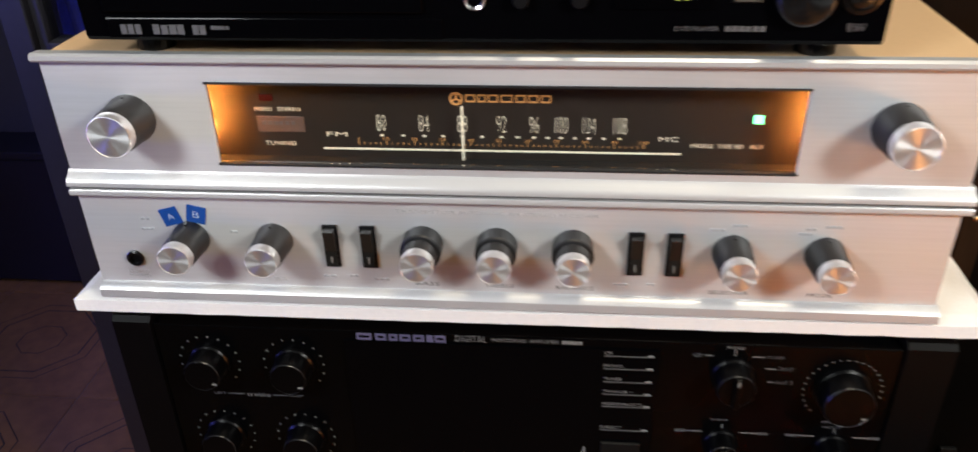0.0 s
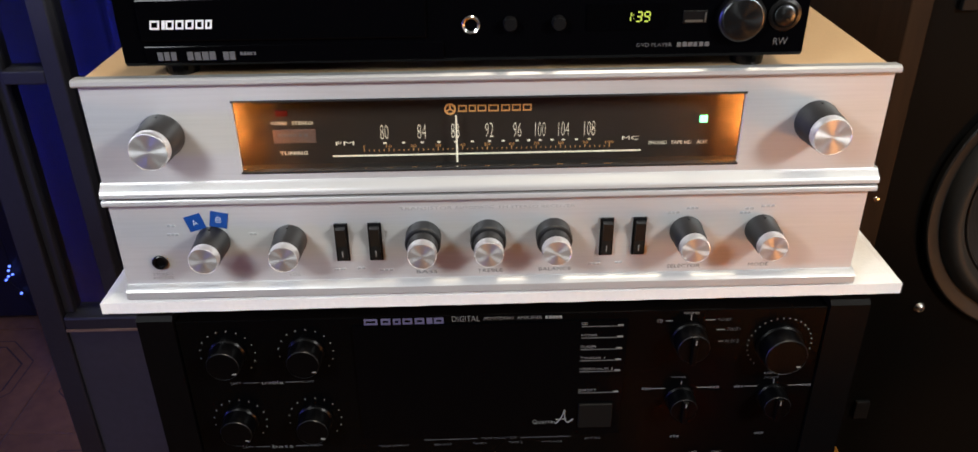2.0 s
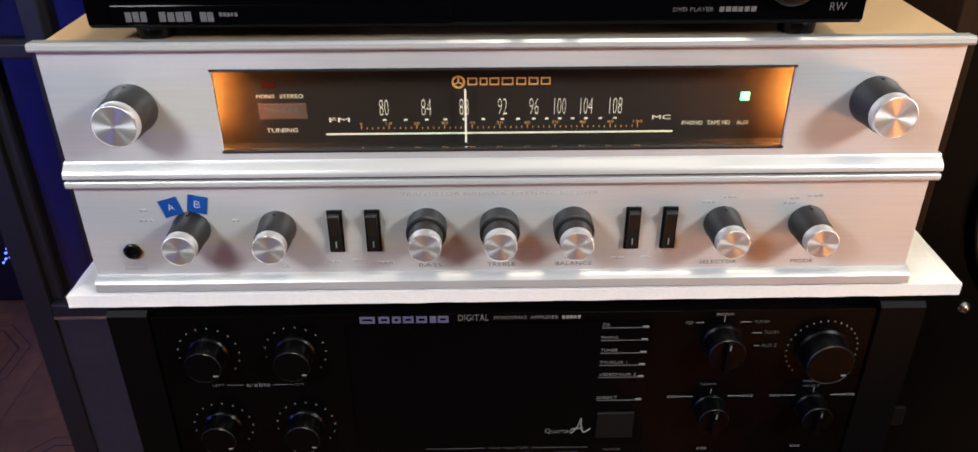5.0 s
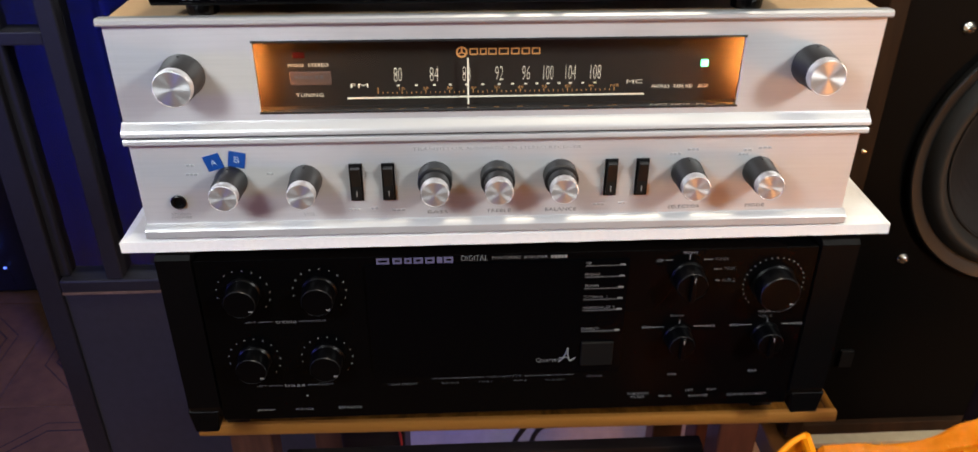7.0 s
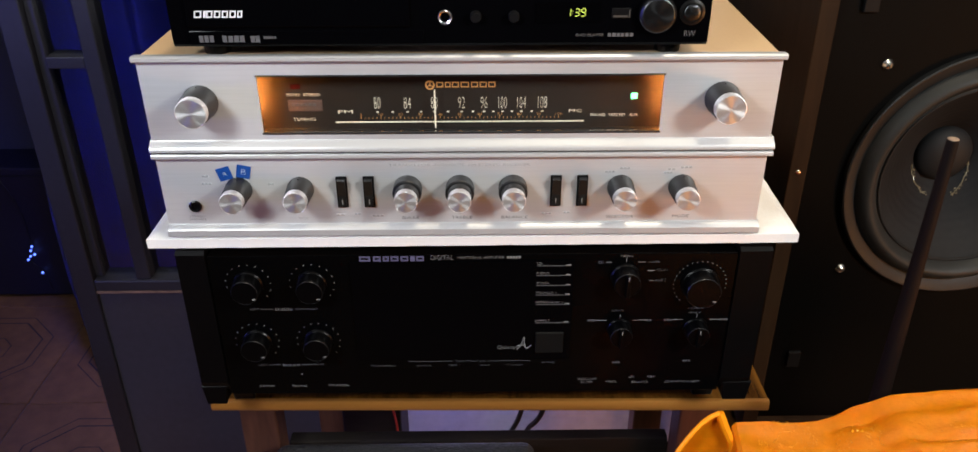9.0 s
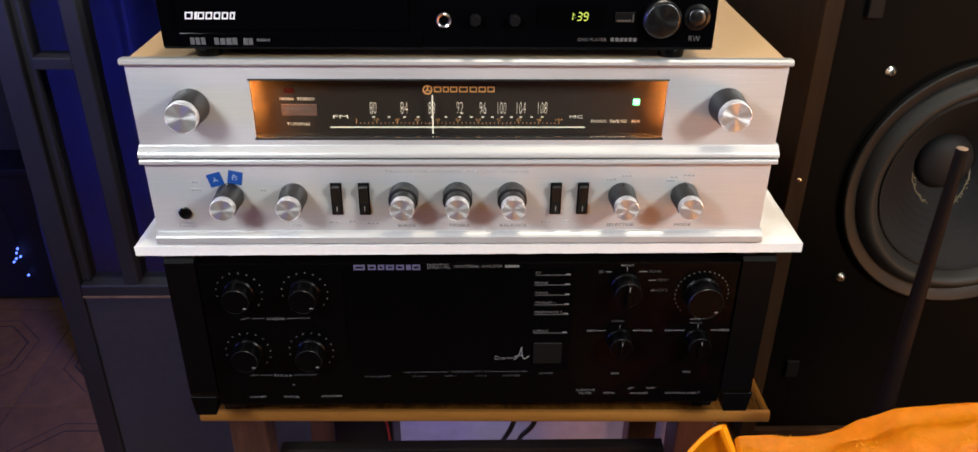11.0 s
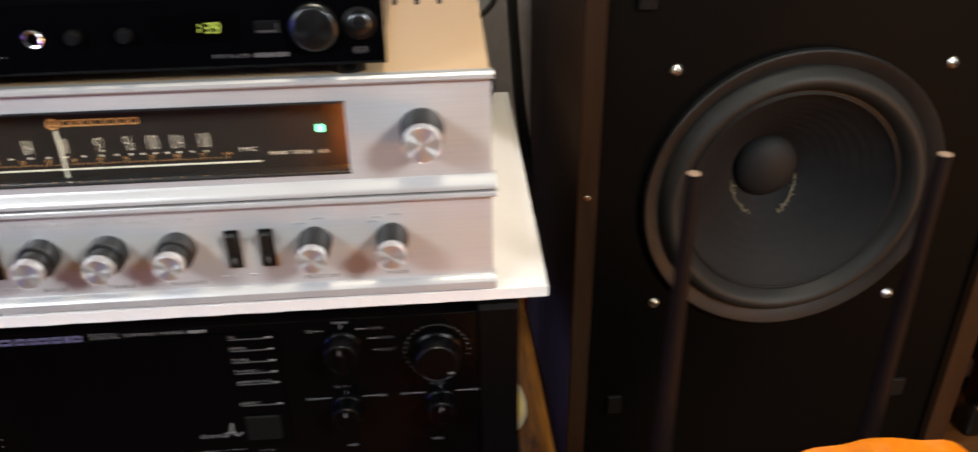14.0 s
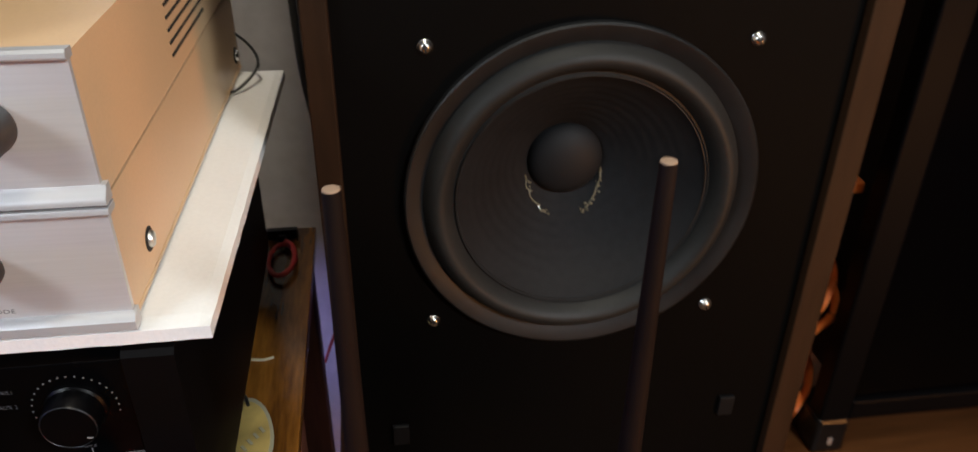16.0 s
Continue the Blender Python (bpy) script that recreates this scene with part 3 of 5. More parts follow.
    for a in (90, 210, 330):
        dx, dz = math.cos(radians(a)) * 0.0024, math.sin(radians(a)) * 0.0024
        tube([(-0.0467, ty - 0.0002, 0.8662), (-0.0467 + dx, ty - 0.0002, 0.8662 + dz)], 0.0004, 6, bm)
    part("emblem", bm, GOLD_INK, dial)
    loops(-0.0425, -0.0030, ty, 0.8664, 0.0036, GOLD_INK, dial, (5, 4, 5, 6, 5, 5, 5), stroke=0.0006)
    # meter, stereo lens, indicator, pointer
    part("meter", box(-0.1402, -0.1178, cy - 0.0008, cy - 0.0001, 0.8488, 0.8566, 0.0003), METER, dial, "small amber tuning meter")
    bars(-0.1375, -0.1210, cy - 0.001, 0.8535, 0.0018, DIM_INK, dial, 6, "meter_scale", 0.4, 8)
    part("stereo_lens", box(-0.1375, -0.1310, cy - 0.0008, cy - 0.0001, 0.8640, 0.8675, 0.0004), RED_LENS, dial)
    part("indicator", box(0.0851, 0.0893, cy - 0.0010, cy - 0.0001, 0.8562, 0.8602, 0.0004), GREEN_LED, dial, "lit green square indicator")
    part("tuning_pointer", box(-0.0440, -0.0431, cy - 0.0060, cy - 0.0050, 0.8385, 0.8645), CREAM_INK, r, "cream upright tuning pointer")
    # knobs, switches, jack
    control_knob(r, -0.1915, 0.8612, 0.0097, 0.022)
    control_knob(r, 0.1405, 0.8620, 0.0097, 0.022)
    for x in (-0.1760, -0.1348, -0.0630, -0.0280, 0.0075, 0.0800, 0.1213):
        control_knob(r, x, 0.7996, 0.0077, 0.022, -0.07 < x < 0.02)
    for x in (-0.1107, -0.0927, 0.0328, 0.0505):
        rocker(r, x, x + 0.0074)
    j = part("headphone_jack", lathe([(0.0042, 0), (0.0042, 0.0012), (0.0036, 0.0016), (0.0027, 0.0014), (0.0026, -0.002), (0.0004, -0.002)], (-0.2070, f - 0.0001, 0.7872), seg=28), BLACK, r, smooth=True)
    # stickers with letters
    for t, x, z, lean in (("A", -0.1840, 0.8112, -16), ("B", -0.1712, 0.8126, 12)):
        bm = box(-0.0046, 0.0046, -0.0003, 0.0, -0.0046, 0.0046)
        bmesh.ops.transform(bm, matrix=Matrix.Translation((x, f - 0.0002, z)) @ Matrix.Rotation(radians(lean), 4, "Y"), verts=bm.verts)
        s = part("sticker", bm, BLUE_TAPE, r, "small blue embossed label")
        words(t, x, f - 0.0006, z, 0.0034, 0.0029, LABEL_INK, s, lean, thin=-0.03)
    # printing on the aluminium
    for t, x, w in (("BASS", -0.0620, 0.0115), ("TREBLE", -0.0270, 0.0140), ("BALANCE", 0.0090, 0.0180), ("SELECTOR", 0.0810, 0.0185), ("MODE", 0.1230, 0.0112)):
        words(t, x, f - 0.0001, 0.7772, 0.0021, w, DARK_INK, r)
    words("VOL", -0.1350, f - 0.0001, 0.7775, 0.0020, 0.0068, GREY_INK, r)
    words("STEREO", -0.2070, f - 0.0001, 0.7794, 0.0015, 0.0110, GREY_INK, r)
    words("PHONES", -0.2070, f - 0.0001, 0.7770, 0.0015, 0.0110, GREY_INK, r)
    words("TRANSISTOR", -0.0610, f - 0.0001, 0.8168, 0.0019, 0.028, GREY_INK, r)
    words("AUTOMATIC", -0.0350, f - 0.0001, 0.8168, 0.0017, 0.021, GREY_INK, r)
    words("FM STEREO", -0.0115, f - 0.0001, 0.8166, 0.0017, 0.021, GREY_INK, r)
    words("RECEIVER", 0.0098, f - 0.0001, 0.8165, 0.0017, 0.018, GREY_INK, r)
    for x0, x1, z, c in ((-0.2000, -0.1935, 0.8040, 3), (-0.1990, -0.1945, 0.8095, 2), (-0.1560, -0.1520, 0.8035, 2), (-0.1000, -0.0955, 0.7805, 2), (-0.0880, -0.0800, 0.7790, 3), (-0.1130, -0.1060, 0.7800, 2), (0.0275, 0.0345, 0.7800, 3), (0.0425, 0.0470, 0.7805, 2),
                         (0.0690, 0.0760, 0.8110, 3), (0.0790, 0.0860, 0.8135, 3), (0.1085, 0.1145, 0.8100, 3), (0.1110, 0.1160, 0.8125, 2), (0.1195, 0.1275, 0.8138, 3)):
        bars(x0, x1, f - 0.0001, z, 0.0013, GREY_INK, r, c, seed=c + int(1e4 * (x1 + 1)))
    # cabinet: tan cover over a chassis that stands a little further in; its right side runs slightly outwards
    def askew(bm):
        for v in bm.verts:
            if v.co.x > 0.1:
                v.co.x += 0.029 * max(0.0, v.co.y - 0.345)
        return bm

    bm = box(KX0 + 0.0010, KX1 - 0.0022, cy + 0.004, 0.654, 0.8285, 0.8890, 0.0)
    box(KX0 + 0.0010, KX1 - 0.0022, back, cy + 0.004, 0.8845, 0.8890, 0, bm)
    box(KX0 + 0.0010, KX0 + 0.0027, back, cy + 0.004, 0.8285, 0.8845, 0, bm)
    box(KX1 - 0.0039, KX1 - 0.0022, back, cy + 0.004, 0.8285, 0.8845, 0, bm)
    cover = part("cover", askew(bm), TAN, r, "tan enamelled steel cover")
    part("chassis", askew(box(KX0 + 0.0034, KX1 - 0.0030, back, 0.651, 0.7690, 0.8262, 0.0)), TAN, r, "tan steel chassis")
    part("chassis_flange", askew(box(KX0 + 0.0034, KX1 - 0.0022, back + 0.004, 0.651, 0.7666, 0.7689, 0.0004)), TAN, r, "folded bottom edge of the chassis")
    part("seam", askew(box(KX0 + 0.0050, KX1 - 0.0046, back + 0.002, 0.648, 0.8262, 0.8285)), DARK, r)
    for k in range(5):
        part("side_slot", askew(box(KX1 - 0.0032, KX1 - 0.0016, 0.470, 0.556, 0.8390 + 0.0068 * k, 0.8406 + 0.0068 * k)), DARK, cover)
    for k in range(14):
        x = 0.153 - 0.0145 * k
        part("top_slot", box(x, x + 0.0030, 0.475, 0.560, 0.8886, 0.8892), DARK, cover)
    for y, z in ((0.375, 0.7840), (0.637, 0.7810)):
        px = KX1 - 0.0030 + 0.029 * (y - 0.345)
        w = part("washer", lathe([(0.0062, 0), (0.0062, 0.0004), (0.0056, 0.0008), (0.0004, 0.0008)], (px, y, z), axis="x", seg=24), DARK, r, "dark shakeproof washer", smooth=True)
        part("side_screw", lathe([(0.0042, 0.0006), (0.0042, 0.0014), (0.0034, 0.0026), (0.0004, 0.0031)], (px, y, z), axis="x", seg=20), STEEL, w, "bright chassis screw", smooth=True)
    for x in (KX0 + 0.03, KX1 - 0.03):
        for y in (0.37, 0.60):
            part("foot", lathe([(0.012, 0), (0.012, 0.004)], (x, y, 0.765), axis="z", seg=20), BLACK, r)


build_room()
build_receiver()


# ---- foam sheet ----
def build_foam():
    bm = bmesh.new()
    x0, x1, y0, y1 = -0.2438, 0.2070, 0.3300, 0.650
    nx, ny = 90, 40
    top, bot = [], []
    for j in range(ny + 1):
        rt, rb = [], []
        for i in range(nx + 1):
            u, v = i / nx, j / ny
            e = 0.0005 * noise.noise(Vector((u * 30, v * 26, 3)))
            x = x0 + (x1 + 0.009 * v - x0) * u + (e if i in (0, nx) else 0)
            y = y0 + (y1 - y0) * v + (e if j in (0, ny) else 0) + 0.002 * (u - 0.5) * (1 - v)
            lip = min(u * (x1 - x0), (1 - u) * (x1 - x0), v * (y1 - y0), (1 - v) * (y1 - y0))
            drop = 0.0016 if lip < 1e-6 else 0.0
            rt.append(bm.verts.new((x, y, 0.7650 - drop)))
            rb.append(bm.verts.new((x, y, 0.7550 + drop)))
        top.append(rt)
        bot.append(rb)
    for j in range(ny):
        for i in range(nx):
            bm.faces.new((top[j][i], top[j][i + 1], top[j + 1][i + 1], top[j + 1][i]))
            bm.faces.new((bot[j][i], bot[j + 1][i], bot[j + 1][i + 1], bot[j][i + 1]))
    for i in range(nx):
        bm.faces.new((top[0][i], bot[0][i], bot[0][i + 1], top[0][i + 1]))
        bm.faces.new((top[ny][i], top[ny][i + 1], bot[ny][i + 1], bot[ny][i]))
    for j in range(ny):
        bm.faces.new((top[j][0], top[j + 1][0], bot[j + 1][0], bot[j][0]))
        bm.faces.new((top[j][nx], bot[j][nx], bot[j + 1][nx], top[j + 1][nx]))
    tagged(part("foam_sheet", bm, FOAM), "white packing foam sheet lying on the black amplifier", "foam sheet")


# ---- black amplifier ----
MF = 0.329


def ring_ticks(parent, x, z, rad, a0, a1, count, mat=TICK_INK, name="tick_scale"):
    bm = bmesh.new()
    for k in range(count):
        a = radians(a0 + (a1 - a0) * k / (count - 1))
        px, pz = x + rad * math.cos(a), z + rad * math.sin(a)
        box(px - 0.00036, px + 0.00036, MF - 0.0003, MF + 0.0002, pz - 0.0004, pz + 0.0004, 0, bm)
    return part(name, bm, mat, parent)


def amp_knob(parent, x, z, r, length, blade=False):
    k = part("knob", lathe([(r * 1.08, 0), (r * 1.08, 0.0015), (r * 1.0, 0.0025), (r * 0.97, length - 0.0012), (r * 0.90, length), (0.0004, length + 0.0001)], (x, MF, z), seg=60, ribs=60, rib=0.0002, rib_span=(2, 3)), AMP_KNOB, parent, "black amplifier knob", smooth=True)
    a = radians(-40)
    if blade:
        part("grip", box(x - 0.0016, x + 0.0016, MF - length - 0.0028, MF - length, z - r * 0.95, z + r * 0.95, 0.0006), AMP_KNOB, k)
        part("pointer", box(x - 0.0003, x + 0.0003, MF - length - 0.0031, MF - length - 0.0026, z + r * 0.52, z + r * 0.86), WHITE_INK, k)
    else:
        px, pz = x + r * 0.80 * math.cos(a), z + r * 0.80 * math.sin(a)
        part("pointer", box(px - 0.0012, px + 0.0012, MF - length - 0.0003, MF - length + 0.0004, pz - 0.0004, pz + 0.0004), WHITE_INK, k)
    part("edge_ring", lathe([(r * 0.93, length - 0.0006), (r * 0.95, length - 0.0003), (r * 0.93, length + 0.0001)], (x, MF, z), seg=48, closed=False), RIM_GLINT, k, "thin knob rim, lightened as an edge highlight")
    return k


def build_amplifier():
    a = thing("amplifier", (-0.0195, 0.48, 0.592), "glossy black stereo amplifier with white printing and side cheeks", "amplifier")
    x0, x1 = -0.2260, 0.1870
    part("casing", box(x0 + 0.0205, x1 - 0.0205, MF + 0.0105, 0.66, 0.6225, 0.7500, 0.002), MATT, a)
    part("front_panel", box(x0 + 0.0205, x1 - 0.0205, MF, MF + 0.010, 0.6275, 0.7500, 0.0006), MATT, a)
    part("display_panel", box(-0.1060, 0.0515, MF - 0.0012, MF - 0.0002, 0.6600, 0.7445), GLOSS, a, "glossy black centre panel")
    for xa, xb in ((x0, x0 + 0.020), (x1 - 0.020, x1 + 0.003)):
        c = part("side_cheek", extrude_x([(MF + 0.001, 0.7540), (MF - 0.0015, 0.7515), (MF - 0.0015, 0.640), (MF + 0.004, 0.628), (MF + 0.020, 0.6215), (0.62, 0.6215), (0.62, 0.7540)], xa, xb), CHEEK, a, "dark end cheek")
        # tapered front leg under the cheek
        shift = 0.003 if xa > 0 else -0.002
        bm = box(xa + shift, xb + shift, MF + 0.0006, MF + 0.030, 0.6170, 0.6350, 0)
        for v in bm.verts:
            if v.co.z < 0.62:
                v.co.x += 0.0025 if v.co.x < (xa + xb) / 2 + shift else -0.0025
        bmesh.ops.bevel(bm, geom=bm.edges[:], offset=0.0008, segments=1, affect="EDGES")
        part("front_leg", bm, CHEEK, c)
    for xa in (x0 + 0.006, x1 - 0.030):
        for ya in (0.362, 0.57):
            bm = box(xa, xa + 0.022, ya, ya + 0.030, 0.592, 0.6215, 0)
            for v in bm.verts:
                if v.co.z < 0.6:
                    v.co.x += 0.003 if v.co.x < xa + 0.01 else -0.003
                    v.co.y += 0.003 if v.co.y < ya + 0.01 else -0.003
            bmesh.ops.bevel(bm, geom=bm.edges[:], offset=0.001, segments=1, affect="EDGES")
            part("foot", bm, BLACK, a)
    # tone controls
    for z in (0.7270, 0.6770):
        for x in (-0.1790, -0.1340):
            amp_knob(a, x, z, 0.0098, 0.0125)
            ring_ticks(a, x, z, 0.0158, -40, 190, 12)
    for z, t in ((0.7055, "treble"), (0.6555, "bass")):
        words(t, -0.1565, MF - 0.0001, z, 0.0026, 0.0125, WHITE_INK, a, thin=-0.018)
        part("rule", box(-0.1730, -0.1645, MF - 0.0002, MF + 0.0002, z - 0.0002, z + 0.0002), DIM_INK, a)
        part("rule", box(-0.1485, -0.1405, MF - 0.0002, MF + 0.0002, z - 0.0002, z + 0.0002), DIM_INK, a)
        words("LEFT", -0.1775, MF - 0.0001, z, 0.0014, 0.0062, DIM_INK, a, thin=-0.018)
        words("RIGHT", -0.1358, MF - 0.0001, z, 0.0014, 0.0075, DIM_INK, a, thin=-0.018)
    # selector, volume, two small switches
    amp_knob(a, 0.0880, 0.7310, 0.0098, 0.0125, True)
    amp_knob(a, 0.1420, 0.7240, 0.0128, 0.0130)
    ring_ticks(a, 0.1420, 0.7240, 0.0187, -10, 225, 22)
    words("volume", 0.1400, MF - 0.0001, 0.7035, 0.0020, 0.0080, WHITE_INK, a, thin=-0.018)
    for x, t in ((0.0870, "balance"), (0.1430, "record")):
        amp_knob(a, x, 0.6860, 0.0085, 0.0120, True)
        words(t, x - 0.002, MF - 0.0001, 0.7020 if x < 0.1 else 0.7000, 0.0018, 0.0085, DIM_INK, a, thin=-0.018)
        for s in (-1, 1):
            bm = box(x + s * 0.0135 - 0.004, x + s * 0.0135 + 0.004, MF - 0.0002, MF + 0.0002, 0.6932, 0.6936)
            part("rule", bm, WHITE_INK, a)
            bars(x + s * 0.0205 - 0.003, x + s * 0.0205 + 0.003, MF, 0.6934, 0.0016, DIM_INK, a, 3, seed=int(x * 999) + s)
        part("rule", box(x - 0.0002, x + 0.0002, MF - 0.0002, MF + 0.0002, 0.6955, 0.6985), WHITE_INK, a)
    words("PHONO", 0.0880, MF - 0.0001, 0.7478, 0.0016, 0.0085, WHITE_INK, a, thin=-0.018)
    part("rule", box(0.0878, 0.0882, MF - 0.0002, MF + 0.0002, 0.7430, 0.7465), WHITE_INK, a)
    words("TUNER", 0.1075, MF - 0.0001, 0.7428, 0.0016, 0.0080, DIM_INK, a, thin=-0.018)
    words("TV/AUX 1", 0.1135, MF - 0.0001, 0.7360, 0.0022, 0.0075, DIM_INK, a, thin=-0.018)
    words("AUX 2", 0.1135, MF - 0.0001, 0.7275, 0.0022, 0.0080, DIM_INK, a, thin=-0.018)
    words("CD", 0.0700, MF - 0.0001, 0.7428, 0.0020, 0.0035, WHITE_INK, a, thin=-0.018)
    for xa, xb, z in ((0.0735, 0.0775, 0.7428), (0.0965, 0.1020, 0.7428), (0.1035, 0.1085, 0.7358), (0.1055, 0.1085, 0.7275)):
        part("rule", box(xa, xb, MF - 0.0002, MF + 0.0002, z - 0.0002, z + 0.0002), WHITE_INK, a)
    # source buttons
    rows = (("CD", 0.7430), ("PHONO", 0.7350), ("TUNER", 0.7267), ("TV/AUX 1", 0.7186), ("VIDEO/AUX 2", 0.7105), ("DIRECT", 0.6945))
    for t, z in rows:
        words(t, 0.0250 + 0.0009 * len(t), MF - 0.0014, z, 0.0017, 0.0018 * len(t), WHITE_INK, a, thin=-0.018)
        part("rule", box(0.0250, 0.0492, MF - 0.0016, MF - 0.0010, z - 0.0021, z - 0.0018), DIM_INK, a)
        part("indicator", box(0.0458, 0.0490, MF - 0.0018, MF - 0.0010, z - 0.0015, z - 0.0009), WHITE_INK, a)
    part("muting_button", box(0.0255, 0.0460, MF - 0.0030, MF - 0.0010, 0.6665, 0.6845, 0.0006), material("dark_grey_button", (0.0045, 0.0045, 0.0045), 0.45, vary=0.2, bump=0.05, spec=0.15), a, "square dark grey button")
    words("MUTING", 0.0355, MF - 0.0014, 0.6565, 0.0014, 0.0095, DIM_INK, a, thin=-0.018)
    # header line
    loops(-0.0990, -0.0525, MF - 0.0012, 0.7476, 0.0040, BLUE_INK, a, (7, 5, 4, 5, 5, 3, 5), stroke=0.0012)
    words("DIGITAL", -0.0412, MF - 0.0012, 0.7484, 0.0038, 0.0155, WHITE_INK, a, thin=-0.018)
    words("MONITORING", -0.0225, MF - 0.0012, 0.7482, 0.0019, 0.0165, WHITE_INK, a, thin=-0.018)
    words("AMPLIFIER", -0.0050, MF - 0.0012, 0.7482, 0.0019, 0.0140, WHITE_INK, a, thin=-0.018)
    bars(0.0040, 0.0140, MF - 0.0012, 0.7482, 0.0018, WHITE_INK, a, 5, seed=9)
    # script word with a flourished capital
    words("Quarter", 0.0050, MF - 0.0014, 0.6706, 0.0036, 0.0150, WHITE_INK, a, thin=-0.020)
    bm = tube([(0.0118, MF - 0.0015, 0.6690), (0.0150, MF - 0.0015, 0.6730), (0.0172, MF - 0.0015, 0.6800)], 0.0004, 6)
    tube([(0.0172, MF - 0.0015, 0.6800), (0.0176, MF - 0.0015, 0.6730), (0.0192, MF - 0.0015, 0.6700), (0.0225, MF - 0.0015, 0.6725)], 0.0004, 6, bm)
    tube([(0.0120, MF - 0.0015, 0.6722), (0.0185, MF - 0.0015, 0.6728)], 0.0003, 6, bm)
    part("script_flourish", bm, WHITE_INK, a)
    # tape monitor legend
    part("rule", box(-0.0690, -0.0360, MF - 0.0002, MF + 0.0002, 0.6572, 0.6575), DIM_INK, a)
    part("rule", box(-0.0095, 0.0220, MF - 0.0002, MF + 0.0002, 0.6572, 0.6575), DIM_INK, a)
    words("TAPE MONITOR", -0.0228, MF - 0.0001, 0.6574, 0.0015, 0.0220, DIM_INK, a, thin=-0.018)
    for t, x, w in (("TONE DEFEAT", -0.0880, 0.0190), ("SOURCE", -0.0575, 0.0105), ("TAPE 1", -0.0350, 0.0085), ("TAPE 2", -0.0125, 0.0085), ("HI-FI VCR", 0.0105, 0.0125)):
        words(t, x, MF - 0.0001, 0.6535, 0.0014, w, DIM_INK, a, thin=-0.018)
    for t, x, z, w in (("power", -0.1770, 0.6350, 0.0115), ("PHONES", -0.1525, 0.6352, 0.0110), ("SPEAKERS", -0.1230, 0.6355, 0.0150), ("SUBSONIC", 0.0660, 0.6395, 0.0140), ("FILTER", 0.0660, 0.6365, 0.0090), ("MONO", 0.0840, 0.6365, 0.0080),
                       ("BALANCE", 0.1065, 0.6362, 0.0125), ("CD/PHONO DIRECT", 0.1390, 0.6362, 0.0265), ("LEFT", 0.1000, 0.6410, 0.0050), ("RIGHT", 0.1150, 0.6410, 0.0062)):
        words(t, x, MF - 0.0001, z, 0.0017 if t != "power" else 0.0022, w, WHITE_INK, a, thin=-0.018)
    for x, z in ((0.0860, 0.6550), (0.1390, 0.6560)):
        bars(x - 0.002, x + 0.004, MF, z, 0.0015, DIM_INK, a, 3, seed=int(1e4 * x))
    part("power_lamp", box(-0.1502, -0.1490, MF - 0.0006, MF + 0.0002, 0.6463, 0.6470), WHITE_INK, a)


# ---- black disc player ----
def seven_segments(parent, text, x, y, z, h, mat):
    segs = {"0": "abcdef", "1": "bc", "2": "abged", "3": "abgcd", "9": "abcdfg", "4": "fgbc"}
    w = h * 0.55
    t = h * 0.07
    for ch in text:
        bm = bmesh.new()
        if ch == ":":
            for dz in (-0.2, 0.2):
                box(x - t * 0.6, x + t * 0.6, y - 0.0003, y, z + dz * h - t * 0.6, z + dz * h + t * 0.6, 0, bm)
            x += w * 0.55
        else:
            for s in segs[ch]:
                cx, cz, hor = {"a": (0.5, 0.5, 1), "d": (0.5, -0.5, 1), "g": (0.5, 0, 1), "b": (1, 0.25, 0), "c": (1, -0.25, 0), "f": (0, 0.25, 0), "e": (0, -0.25, 0)}[s]
                px, pz = x + cx * w + 0.12 * cz * h, z + cz * h
                hw, hh = (w * 0.38, t) if hor else (t, h * 0.19)
                box(px - hw, px + hw, y - 0.0003, y, pz - hh, pz + hh, 0, bm)
            x += w * 1.55
        part("display_digit", bm, mat, parent)


